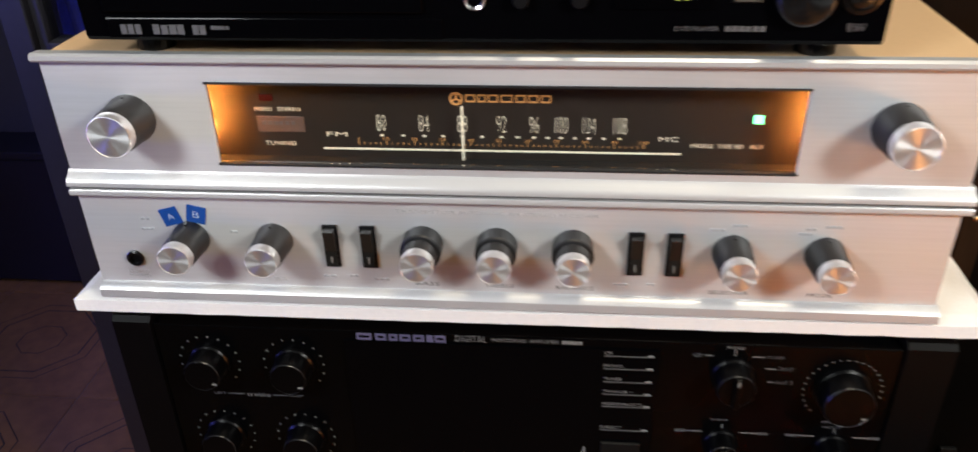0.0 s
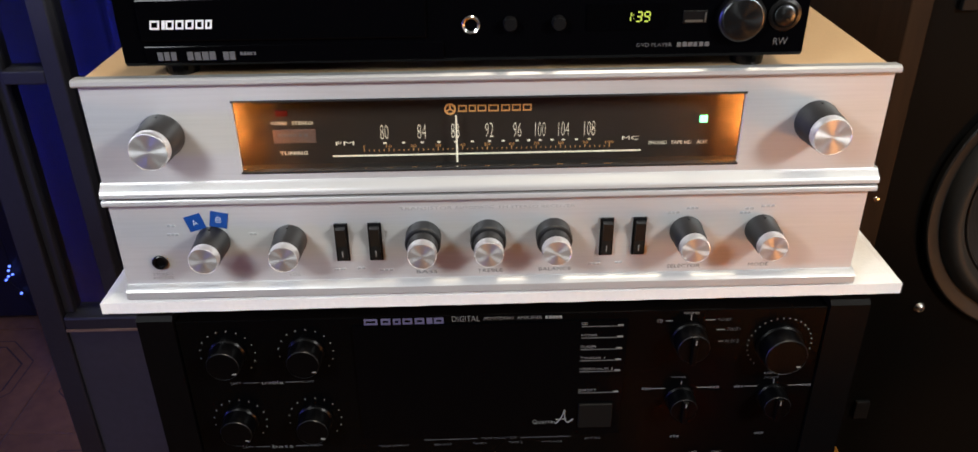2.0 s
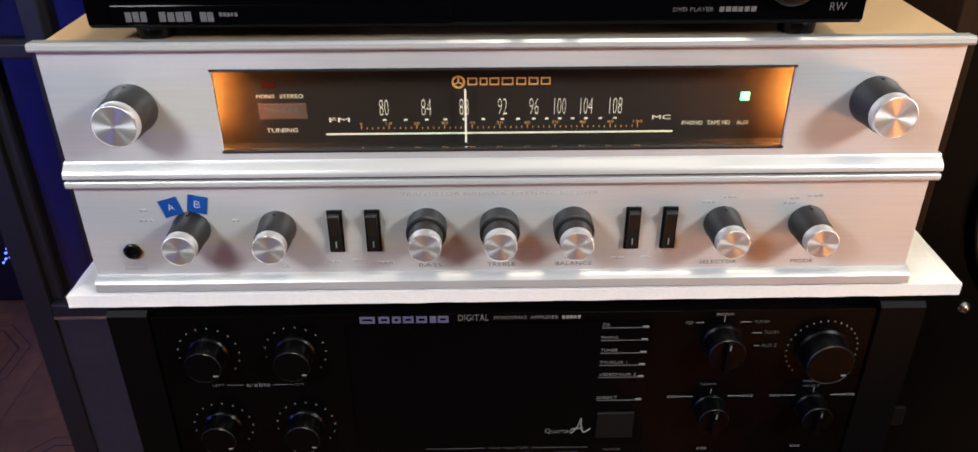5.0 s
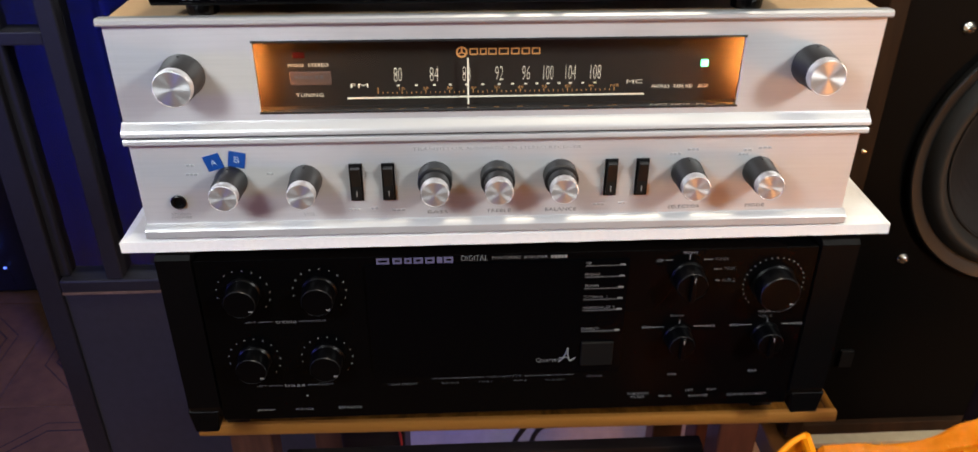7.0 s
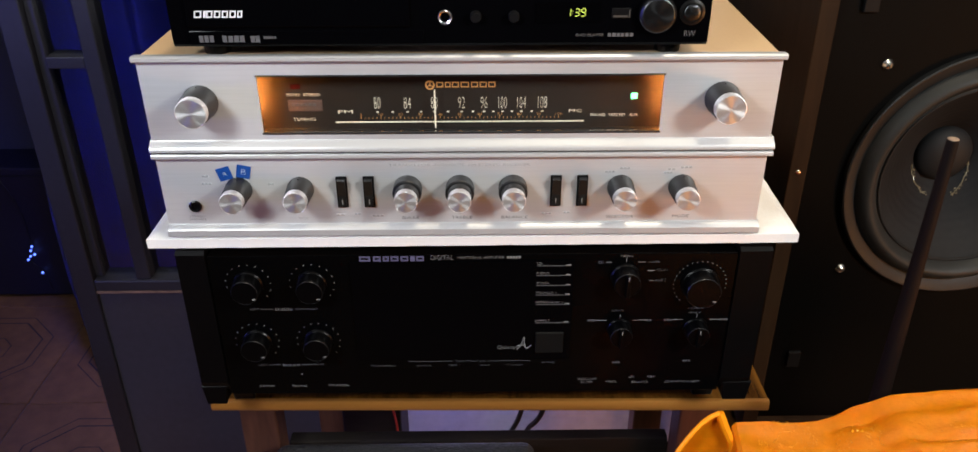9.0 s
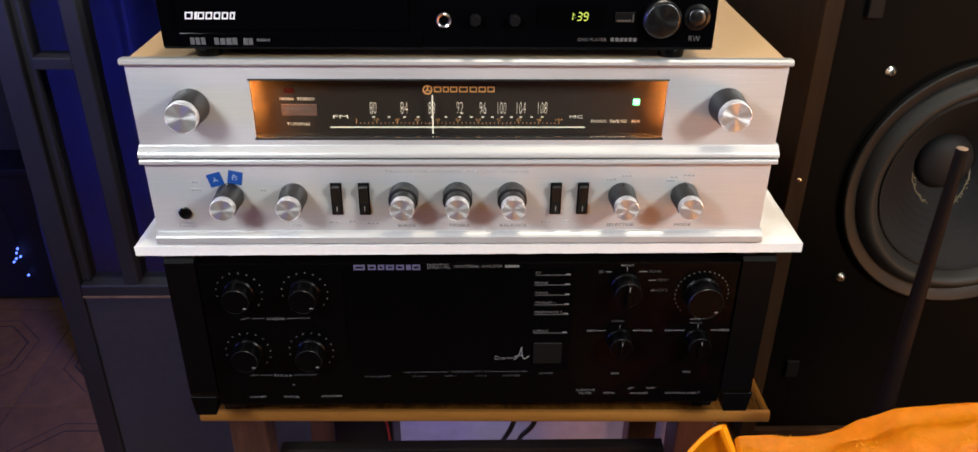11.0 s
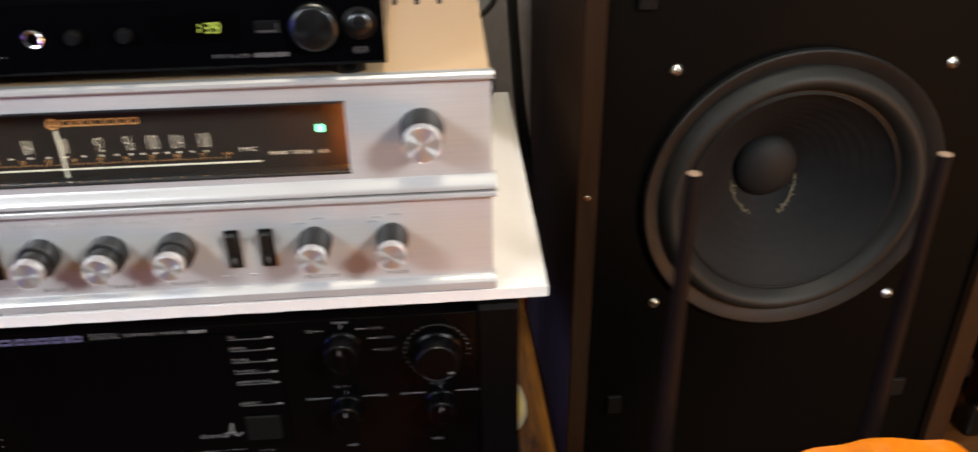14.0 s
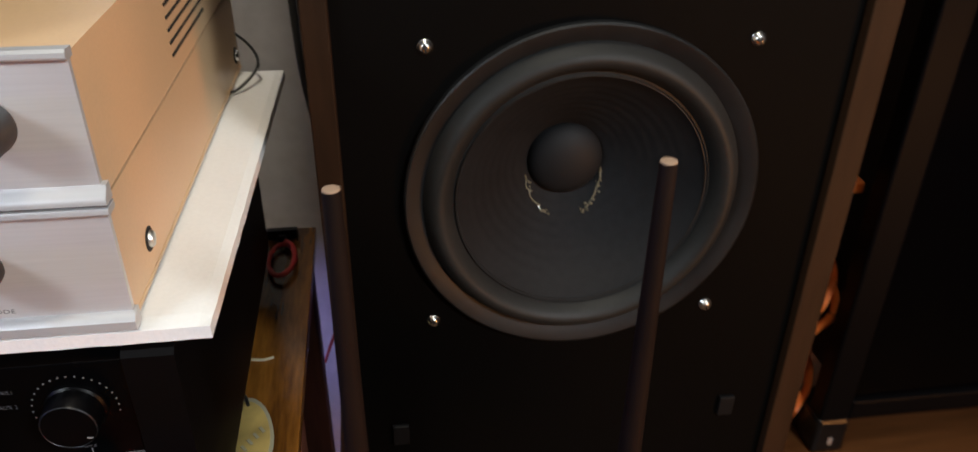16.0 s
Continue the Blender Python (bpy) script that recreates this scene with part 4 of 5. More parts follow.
def build_player():
    p = thing("disc_player", (-0.0375, 0.42, 0.889), "slim glossy black disc player on the receiver's tan cover", "disc player")
    x0, x1, y0, z0, z1 = -0.2005, 0.1255, 0.330, 0.8975, 0.9330
    part("casing", box(x0 + 0.002, x1 - 0.002, y0 + 0.0105, 0.530, z0 + 0.001, z1 - 0.001, 0.001), MATT, p)
    part("front_panel", extrude_x([(y0 + 0.010, z0), (y0 + 0.002, z0), (y0, z0 + 0.002), (y0 - 0.0005, (z0 + z1) / 2), (y0, z1 - 0.002), (y0 + 0.002, z1), (y0 + 0.010, z1)], x0, x1), GLOSS, p, smooth=True)
    part("disc_tray", box(-0.1900, -0.0560, y0 - 0.0022, y0 - 0.0002, 0.9100, 0.9300, 0.0008), GLOSS, p, "glossy tray front")
    part("lower_strip", box(-0.1900, -0.0480, y0 - 0.0012, y0 - 0.0001, 0.8992, 0.9078, 0.0005), GLOSS, p)
    part("display_window", box(0.0200, 0.0580, y0 - 0.0012, y0 - 0.0002, 0.9120, 0.9240, 0.0), SCREEN, p)
    seven_segments(p, "1:39", 0.0382, y0 - 0.0014, 0.9182, 0.0044, CLOCK_LED)
    loops(-0.1845, -0.1550, y0 - 0.0023, 0.9182, 0.0042, LABEL_INK, p, (6, 2, 5, 5, 5, 5, 4), stroke=0.0008, lean=0.2)
    bars(-0.1840, -0.1745, y0 - 0.0013, 0.9030, 0.0042, DIM_INK, p, 3, "logo_bar", 0.2, 5)
    bars(-0.1700, -0.1560, y0 - 0.0013, 0.9030, 0.0042, DIM_INK, p, 4, "logo_bar", 0.2, 6)
    bars(-0.1530, -0.1470, y0 - 0.0013, 0.9030, 0.0044, DIM_INK, p, 2, "logo_bar", 0.15, 7)
    bars(-0.1450, -0.1370, y0 - 0.0013, 0.9038, 0.0016, DIM_INK, p, 5, "logo_bar", 0.3, 8)
    words("DVD PLAYER", 0.0530, y0 - 0.0008, 0.9043, 0.0018, 0.0170, DIM_INK, p)
    bars(0.0640, 0.0800, y0 - 0.0005, 0.9043, 0.0022, DIM_INK, p, 6, "model_bar", 0.25, 9)
    j = part("microphone_jack", lathe([(0.0044, 0), (0.0044, 0.0012), (0.0038, 0.0018), (0.0030, 0.0014), (0.0028, -0.0004), (0.0003, -0.0004)], (-0.0350, y0, 0.9155), seg=32), CHROME, p, "bright jack ring", smooth=True)
    part("bore", lathe([(0.0028, 0), (0.0028, 0.0004), (0.0003, 0.0004)], (-0.0350, y0, 0.9155), seg=24), DARK, j)
    for x in (-0.0165, 0.0065):
        part("level_knob", lathe([(0.0034, 0), (0.0034, 0.004), (0.0028, 0.0052), (0.0003, 0.0052)], (x, y0, 0.9160), seg=28), BLACK, p, smooth=True)
        bars(x - 0.004, x + 0.004, y0, 0.9240, 0.0012, DIM_INK, p, 4, seed=int(9e3 * (x + 1)))
    u = part("usb_socket", box(0.0655, 0.0770, y0 - 0.0012, y0, 0.9145, 0.9205, 0.0003), BLACK, p)
    part("tongue", box(0.0665, 0.0750, y0 - 0.0016, y0 - 0.0011, 0.9152, 0.9162), STEEL, u)
    part("edge", box(0.0758, 0.0764, y0 - 0.0016, y0 - 0.0011, 0.9150, 0.9195), STEEL, u)
    part("jog_dial", lathe([(0.0112, 0), (0.0112, 0.0040), (0.0100, 0.0056), (0.0090, 0.0060), (0.0003, 0.0058)], (0.0930, y0, 0.9172), seg=60), spun_dark, p, "round dark jog dial", smooth=True)
    b = part("power_button", lathe([(0.0078, 0), (0.0078, 0.0010), (0.0060, 0.0016), (0.0056, 0.0010)], (0.1140, y0, 0.9178), seg=40), BLACK, p, smooth=True)
    part("cap", lathe([(0.0052, 0), (0.0052, 0.0022), (0.0040, 0.0030), (0.0003, 0.0032)], (0.1140, y0, 0.9178), seg=32), spun_dark, b, smooth=True)
    words("RW", 0.1140, y0 - 0.0005, 0.9050, 0.0034, 0.0068, DIM_INK, p)
    for x in (x0 + 0.02, x1 - 0.02):
        for y in (0.35, 0.51):
            part("foot", lathe([(0.008, 0), (0.009, 0.009)], (x, y, 0.8893), axis="z", seg=20), BLACK, p)


spun_dark = material("dark_spun_metal", (0.045, 0.047, 0.050), 0.22, 0.9, grain=400, vary=0.1, bump=0, aniso=0.8)
nt_dark = spun_dark.node_tree
tan_dark = nt_dark.nodes.new("ShaderNodeTangent")
tan_dark.direction_type, tan_dark.axis = "RADIAL", "Y"
nt_dark.links.new(tan_dark.outputs[0], nt_dark.nodes["Principled BSDF"].inputs["Tangent"])


# ---- shelf under the amplifier ----
def build_shelf():
    fl = -0.30
    s = thing("shelf_rack", (-0.01, 0.52, fl), "pine-topped rack with reddish-brown posts under the amplifier", "shelf rack")
    bm = box(-0.2370, 0.2220, 0.3600, 0.700, 0.5812, 0.5920, 0.0008)
    lip = extrude_x([(0.3600, 0.5812), (0.3572, 0.5818), (0.3560, 0.5836), (0.3560, 0.5900), (0.3568, 0.5916), (0.3582, 0.5921), (0.3600, 0.5920)], -0.2370, 0.2220)
    for b in (bm, lip):
        for v in b.verts:
            if v.co.y < 0.4:
                v.co.y += 0.0065 * (0.2220 - v.co.x) / 0.459
    board = part("shelf_board", bm, PINE, s, "varnished pine board, darkened in colour for shade")
    # same board; the paler colour carries the light on its front
    part("front_edge", lip, LIT_FRONT, board, "rounded pine front edge, lightened where light falls on it", smooth=True)
    for x, y in ((-0.252, 0.46), (0.182, 0.46), (-0.222, 0.65), (0.182, 0.65)):
        part("post", box(x, x + 0.036, y, y + 0.03, fl, 0.5812, 0.002), RED_WOOD, s, "reddish-brown wooden post")
    part("lower_board", box(-0.250, 0.218, 0.340, 0.506, 0.395, 0.410, 0.0015), DARK_RAIL, s)
    part("cross_rail", box(-0.216, 0.182, 0.490, 0.505, 0.4102, 0.4290, 0.0015), DARK_RAIL, s)
    e = thing("speckled_box", (-0.05, 0.52, 0.410), "low black speckled case on the rack's lower board", "case")
    part("body", box(-0.216, 0.038, 0.350, 0.450, 0.4101, 0.4690, 0.012, None, 4), SPECKLE, e)
    part("handle", tube([(-0.10, 0.351, 0.440), (-0.09, 0.343, 0.446), (-0.03, 0.343, 0.446), (-0.02, 0.351, 0.440)], 0.003), BLACK, e)
    d = thing("storage_case", (-0.15, 0.64, fl), "tall plain dark case standing behind the rack", "case")
    part("body", box(-0.1830, -0.1120, 0.605, 0.690, fl, 0.400, 0.004), DARK_RAIL, d)
    part("lid", box(-0.1840, -0.1110, 0.604, 0.691, 0.4004, 0.412, 0.003), DARK_RAIL, d)
    tagged(part("red_wire", tube([(-0.122, 0.702, 0.58), (-0.124, 0.640, 0.44), (-0.121, 0.600, 0.39), (-0.116, 0.600, 0.34), (-0.112, 0.600, 0.20), (-0.108, 0.602, -0.297)], 0.0014), RED_CORD), "thin red wire hanging over the dark case", "wire")
    for k, pts in enumerate(([(0.075, 0.69, 0.58), (0.062, 0.70, 0.42), (0.040, 0.70, 0.285), (0.022, 0.73, 0.205), (0.00, 0.74, 0.10), (-0.02, 0.76, -0.296)],
                             [(0.110, 0.69, 0.58), (0.095, 0.70, 0.42), (0.069, 0.70, 0.285), (0.047, 0.74, 0.200), (0.03, 0.75, 0.05), (0.02, 0.77, -0.296)])):
        tagged(part("cable", tube(pts, 0.0035), CABLE), "thin black cable hanging behind the shelf board", "cable", "cables")


# ---- floor-standing loudspeaker ----
def build_speaker():
    bx, bz, by = 0.4118, 0.7375, 0.475
    s = thing("loudspeaker", (0.42, 0.60, 0.458), "large walnut-edged loudspeaker with an exposed black woofer", "loudspeaker")
    x0, x1, z0, z1 = 0.2480, 0.5935, 0.459, 1.10
    for name, b in (("side_board", (x0, x0 + 0.0150, by - 0.008, 0.74, z0, z1)), ("side_board", (x1 - 0.0190, x1, by - 0.008, 0.74, z0, z1))):
        part(name, box(*b, 0.0012), WALNUT, s, "scuffed walnut veneer side")
    part("top_board", box(x0 + 0.015, x1 - 0.019, by - 0.008, 0.74, z1 - 0.016, z1, 0.001), WALNUT, s)
    part("bottom_board", box(x0 + 0.015, x1 - 0.019, by - 0.006, 0.74, z0, z0 + 0.012, 0.001), WALNUT, s)
    part("back_board", box(x0 + 0.015, x1 - 0.019, 0.725, 0.74, z0 + 0.012, z1 - 0.016), WALNUT, s)
    # baffle with a round hole: ring of quads out to the rectangle
    bm = bmesh.new()
    n, r0 = 96, 0.108
    xa, xb, za, zb = x0 + 0.015, x1 - 0.019, z0 + 0.012, z1 - 0.016
    for y in (by, by + 0.018):
        inner, outer = [], []
        for k in range(n):
            a = 2 * math.pi * k / n
            c, d = math.cos(a), math.sin(a)
            inner.append(bm.verts.new((bx + r0 * c, y, bz + r0 * d)))
            t = min(((xb - bx) / c if c > 1e-9 else (xa - bx) / c if c < -1e-9 else 9), ((zb - bz) / d if d > 1e-9 else (za - bz) / d if d < -1e-9 else 9))
            outer.append(bm.verts.new((bx + t * c, y, bz + t * d)))
        for k in range(n):
            bm.faces.new((inner[k], inner[(k + 1) % n], outer[(k + 1) % n], outer[k]))
        for cx, cz in ((xa, za), (xa, zb), (xb, za), (xb, zb)):
            near = sorted(outer, key=lambda v: abs(v.co.x - cx) + abs(v.co.z - cz))
            e1 = [v for v in near if abs(v.co.x - cx) < 1e-6][:1]
            e2 = [v for v in near if abs(v.co.z - cz) < 1e-6][:1]
            if e1 and e2 and e1[0] is not e2[0]:
                bm.faces.new((e1[0], bm.verts.new((cx, y, cz)), e2[0]))
    part("baffle", bm, BAFFLE, s, "matt black baffle board")
    w = part("woofer", lathe([(0.1075, 0.0005), (0.1134, 0.0005), (0.1134, 0.0056), (0.1122, 0.0066), (0.1104, 0.0062), (0.1040, 0.0032), (0.1010, 0.0014)], (bx, by, bz), seg=96, closed=False), GASKET, s, "worn grey woofer gasket", smooth=True)
    roll = [(0.1020 - 0.0190 * k / 16, 0.0010 + 0.0105 * math.sin(math.pi * k / 16) ** 0.85) for k in range(17)]
    part("surround", lathe(roll + [(0.0800, 0.0015)], (bx, by, bz), seg=96, closed=False), RUBBER, w, "rubber roll surround", smooth=True)
    cone = []
    for k in range(41):
        u = k / 40
        cone.append((0.0815 - 0.0600 * u, -0.060 * u ** 0.92 + 0.0025 + (0.00035 if k % 4 == 0 and 6 < k < 34 else 0)))
    part("cone", lathe(cone, (bx, by, bz), seg=96, closed=False), CONE, w, "ribbed black paper cone", smooth=True)
    dome = [(0.0262 * math.cos(math.pi / 2 * k / 12) + 0.0001, -0.0535 + 0.0135 * math.sin(math.pi / 2 * k / 12)) for k in range(13)]
    part("dust_cap", lathe(dome, (bx, by, bz), seg=48, closed=False), CAP, w, "domed grey dust cap", smooth=True)
    rnd = random.Random(7)
    for a0, a1, ra, rb in ((200, 249, 0.0300, 0.0392), (343, 290, 0.0270, 0.0375)):
        pts = []
        for k in range(9):
            a = radians(a0 + (a1 - a0) * k / 8)
            r = ra + (rb - ra) * k / 8 + rnd.uniform(-0.0010, 0.0010)
            u = (0.0815 - r) / 0.0600
            pts.append((bx + r * math.cos(a), by + 0.060 * u ** 0.92 - 0.0030, bz + r * math.sin(a)))
        part("glue_bead", tube(pts, 0.0006, 6), GLUE, w, "dried glue smear")
        for k in range(22):
            e = pts[rnd.choice((1, 2, 3, 4, 5, 6, 7, 7, 8, 8, 8))]
            q = (e[0] + rnd.uniform(-0.0028, 0.0028), e[1] - 0.0002, e[2] + rnd.uniform(-0.0020, 0.0022))
            part("glue_bead", lathe([(0.0002, -0.001), (rnd.uniform(0.0004, 0.0011), 0.0003), (0.0002, 0.0009)], q, seg=8), GLUE, w)
    for sx, sz in ((0.3145, 0.8384), (0.5112, 0.8362), (0.3146, 0.6466), (0.5072, 0.6434)):
        k = part("mounting_screw", lathe([(0.0046, 0), (0.0046, 0.0010), (0.0040, 0.0016), (0.0034, 0.0030), (0.0018, 0.0040), (0.0003, 0.0042)], (sx, by, sz), seg=24), STEEL, s, "bright steel mounting screw", smooth=True)
        part("slot", box(sx - 0.0022, sx + 0.0022, by - 0.0044, by - 0.0036, sz - 0.0004, sz + 0.0004), DARK, k)
        part("slot", box(sx - 0.0004, sx + 0.0004, by - 0.0045, by - 0.0036, sz - 0.0022, sz + 0.0022), DARK, k)
    sock = material("dark_grey_socket", (0.0060, 0.0060, 0.0066), 0.5, spec=0.1, vary=0.2, bump=0.1)
    for x, z in ((0.2885, 0.5450), (0.5380, 0.5450), (0.2900, 0.8900), (0.5380, 0.8900)):
        part("grille_socket", box(x - 0.0060, x + 0.0060, by - 0.004, by - 0.0002, z - 0.009, z + 0.009, 0.001), sock, s)
    part("nail", lathe([(0.0022, 0), (0.0018, 0.0006), (0.0003, 0.0009)], (x0 + 0.0075, by - 0.008, 0.747), seg=16), STEEL, s)
    # what the loudspeaker stands on
    fl = -0.30
    t = thing("side_table", (0.72, 0.60, fl), "low brown veneered table carrying the loudspeaker and the screen", "table")
    part("tabletop", box(0.235, 1.35, 0.448, 0.800, 0.425, 0.4520, 0.002), TABLE, t, "brown wood-veneer top")
    for x in (0.27, 1.28):
        for y in (0.48, 0.74):
            part("leg", box(x, x + 0.04, y, y + 0.04, fl, 0.425, 0.002), RED_WOOD, t)
    part("apron", box(0.31, 1.28, 0.485, 0.500, 0.345, 0.425), RED_WOOD, t)
    bm = box(0.262, 0.6080, 0.4585, 0.560, 0.4520, 0.4585, 0.0006)
    tagged(part("cream_board", bm, CREAM), "thin cream board lying under the loudspeaker", "board")
    # small pale wedge beside the cabinet
    bm = bmesh.new()
    a = [bm.verts.new(c) for c in ((0.5960, 0.470, 0.4586), (0.6040, 0.470, 0.4586), (0.5955, 0.470, 0.480))]
    b = [bm.verts.new((v.co.x, 0.510, v.co.z)) for v in a]
    for f in ((a[0], a[1], a[2]), (b[0], b[2], b[1]), (a[0], b[0], b[1], a[1]), (a[1], b[1], b[2], a[2]), (a[2], b[2], b[0], a[0])):
        bm.faces.new(f)
    tagged(part("wedge", bm, CREAM), "small pale wooden wedge beside the loudspeaker", "wedge")


# ---- dark framed screen beyond the loudspeaker ----
def build_screen():
    s = thing("framed_screen", (0.85, 0.56, 0.452), "large dark framed screen standing on the brown table", "screen")
    x0, x1, y0, z0, z1 = 0.6420, 1.22, 0.500, 0.4870, 0.98
    part("back_case", box(x0 + 0.028, x1 - 0.028, y0 + 0.0205, y0 + 0.12, z0 + 0.01, z1 - 0.01, 0.004), BLACK, s)
    for b in ((x0, x0 + 0.026, z0, z1), (x1 - 0.026, x1, z0, z1), (x0 + 0.026, x1 - 0.026, z0, z0 + 0.020), (x0 + 0.026, x1 - 0.026, z1 - 0.020, z1)):
        part("bezel", box(b[0], b[1], y0, y0 + 0.020, b[2], b[3], 0.002), BEZEL, s, "dark grey frame")
    part("screen_glass", box(x0 + 0.026, x1 - 0.026, y0 + 0.006, y0 + 0.012, z0 + 0.020, z1 - 0.020), SCREEN, s, "black screen glass")
    for x in (0.640, 1.18):
        f = part("foot", box(x, x + 0.030, y0 - 0.002, y0 + 0.045, 0.4521, 0.4900, 0.004), BLACK, s, "black foot block")
        part("mark", box(x + 0.013, x + 0.017, y0 - 0.0026, y0 - 0.0021, 0.462, 0.470), WHITE_INK, f)
    # orange plastic things in the gap behind
    g = thing("orange_cable_coil", (0.636, 0.535, 0.452), "hanging loops of orange cable behind the loudspeaker", "cable")
    mat = material("orange_cable", (0.70, 0.17, 0.025), 0.5, vary=0.2, bump=0.1)
    for s_ in (0, 1, 2):
        pts = [(0.632 + 0.008 * math.sin(k * 1.3 + s_ * 2.1) + 0.004 * s_, 0.537 + 0.010 * math.cos(k * 1.1 + s_), 0.456 + 0.017 * k + 0.003 * s_) for k in range(15 - 2 * s_)]
        part("loop", tube(pts, 0.0034), mat, g)
    part("plug", box(0.628, 0.645, 0.530, 0.548, 0.693, 0.703, 0.002), mat, g)


# ---- wooden stand, tag and cables between rack and loudspeaker ----
def build_gap():
    zb = 0.5922
    s = thing("cable_clip", (0.194, 0.683, zb), "black cable clip at the back of the pine board", "cable clip")
    part("bar", box(0.180, 0.207, 0.680, 0.686, zb, zb + 0.010, 0.001), BLACK, s)
    part("clip", box(0.190, 0.197, 0.676, 0.690, zb, zb + 0.006, 0.001), BLACK, s)
    c = [(0.196 + 0.011 * math.cos(k * 0.7), 0.640 + 0.026 * math.sin(k * 0.7), zb + 0.003 + 0.0004 * k) for k in range(12)]
    tagged(part("red_cable", tube(c, 0.0022), RED_CORD), "loop of red cable lying on the pine board", "cable")
    tagged(part("white_wire", tube([(0.176, 0.516, zb + 0.0012), (0.184, 0.513, zb + 0.0014), (0.192, 0.512, zb + 0.0012), (0.199, 0.514, zb + 0.0012)], 0.0010), CREAM), "short white wire lying on the pine board", "wire")
    tagged(part("red_wire", tube([(0.212, 0.735, 0.40), (0.225, 0.728, 0.44), (0.240, 0.722, 0.478), (0.2455, 0.728, 0.50), (0.246, 0.745, 0.47), (0.243, 0.77, -0.297)], 0.0016), RED_CORD), "thin red wire hanging by the loudspeaker", "wire")
    # leaf-shaped tag lying on the board
    t = thing("oval_tag", (0.188, 0.431, zb), "cream leaf-shaped key tag with silver print on the board", "tag")

    def leaf(size, za, zc):
        own = bmesh.new()
        lo, hi = [], []
        for k in range(32):
            q = 2 * math.pi * k / 32
            px, py = 0.185 + size * 0.0215 * math.sin(q) * (1 - 0.18 * math.cos(q)), 0.430 + size * 0.0400 * math.cos(q)
            lo.append(own.verts.new((px, py, za + 0.10 * (px - 0.170))))
            hi.append(own.verts.new((px, py, zc + 0.10 * (px - 0.170))))
        own.faces.new(lo)
        own.faces.new(hi)
        for k in range(32):
            own.faces.new((lo[k], lo[(k + 1) % 32], hi[(k + 1) % 32], hi[k]))
        return own

    part("rim", leaf(1.0, zb, zb + 0.0016), TAG_EDGE, t, "pale silvery rim")
    part("leaf", leaf(0.90, zb + 0.0014, zb + 0.0021), TAG, t)
    for k in range(6):
        bm = box(-0.0010, 0.0010, -0.0028, 0.0028, 0, 0.0004)
        u = (k - 2.5) / 2.5
        bmesh.ops.transform(bm, matrix=Matrix.Translation((0.190 + 0.0085 * u, 0.424 + 0.012 * u, zb + 0.0024 + 0.10 * (0.020 + 0.0085 * u))) @ Matrix.Rotation(radians(35), 4, "Z"), verts=bm.verts)
        part("printed_bar", bm, TAG_EDGE, t)
    part("loop", tube([(0.187, 0.461, zb + 0.004), (0.184, 0.470, zb + 0.005), (0.1815, 0.466, zb + 0.006), (0.183, 0.457, zb + 0.005)], 0.0011), CABLE, t)
    cables = ([(0.205, 0.76, 1.15), (0.218, 0.72, 0.92), (0.224, 0.69, 0.80), (0.228, 0.68, 0.74), (0.238, 0.69, 0.66), (0.246, 0.72, 0.58), (0.240, 0.76, 0.40), (0.236, 0.78, -0.296)],
              [(0.212, 0.77, 1.15), (0.224, 0.73, 0.92), (0.229, 0.70, 0.80), (0.2345, 0.69, 0.73), (0.243, 0.70, 0.67), (0.246, 0.74, 0.60), (0.243, 0.78, 0.42), (0.242, 0.79, -0.296)],
              [(0.150, 0.642, 0.86), (0.165, 0.66, 0.835), (0.190, 0.675, 0.825), (0.212, 0.69, 0.850), (0.218, 0.715, 0.93), (0.21, 0.76, 1.15)])
    for pts in cables:
        tagged(part("cable", tube(pts, 0.0030), CABLE), "black cable hanging down the grey wall", "cable", "cables")
    tagged(part("antenna_wire", tube([(0.150, 0.641, 0.800), (0.168, 0.655, 0.800), (0.192, 0.640, 0.790), (0.201, 0.622, 0.778), (0.186, 0.600, 0.7675), (0.172, 0.605, 0.7675)], 0.0011), CABLE), "thin bent wire behind the receiver above the foam", "wire")


# ---- stool with tapered posts, and the orange cloth on it ----
CLOTH_LINE = ((0.085, 0.575), (0.140, 0.600), (0.151, 0.636), (0.156, 0.6600), (0.210, 0.6605), (0.238, 0.6735), (0.260, 0.6835), (0.310, 0.6880), (0.343, 0.6985), (0.376, 0.7045), (0.411, 0.6985), (0.455, 0.680), (0.50, 0.655), (0.56, 0.63))


def cloth_height(x):
    for (xa, za), (xb, zb) in zip(CLOTH_LINE, CLOTH_LINE[1:]):
        if x <= xb:
            u = max(0.0, (x - xa) / (xb - xa))
            u = u * u * (3 - 2 * u)
            return za + (zb - za) * u
    return CLOTH_LINE[-1][1]


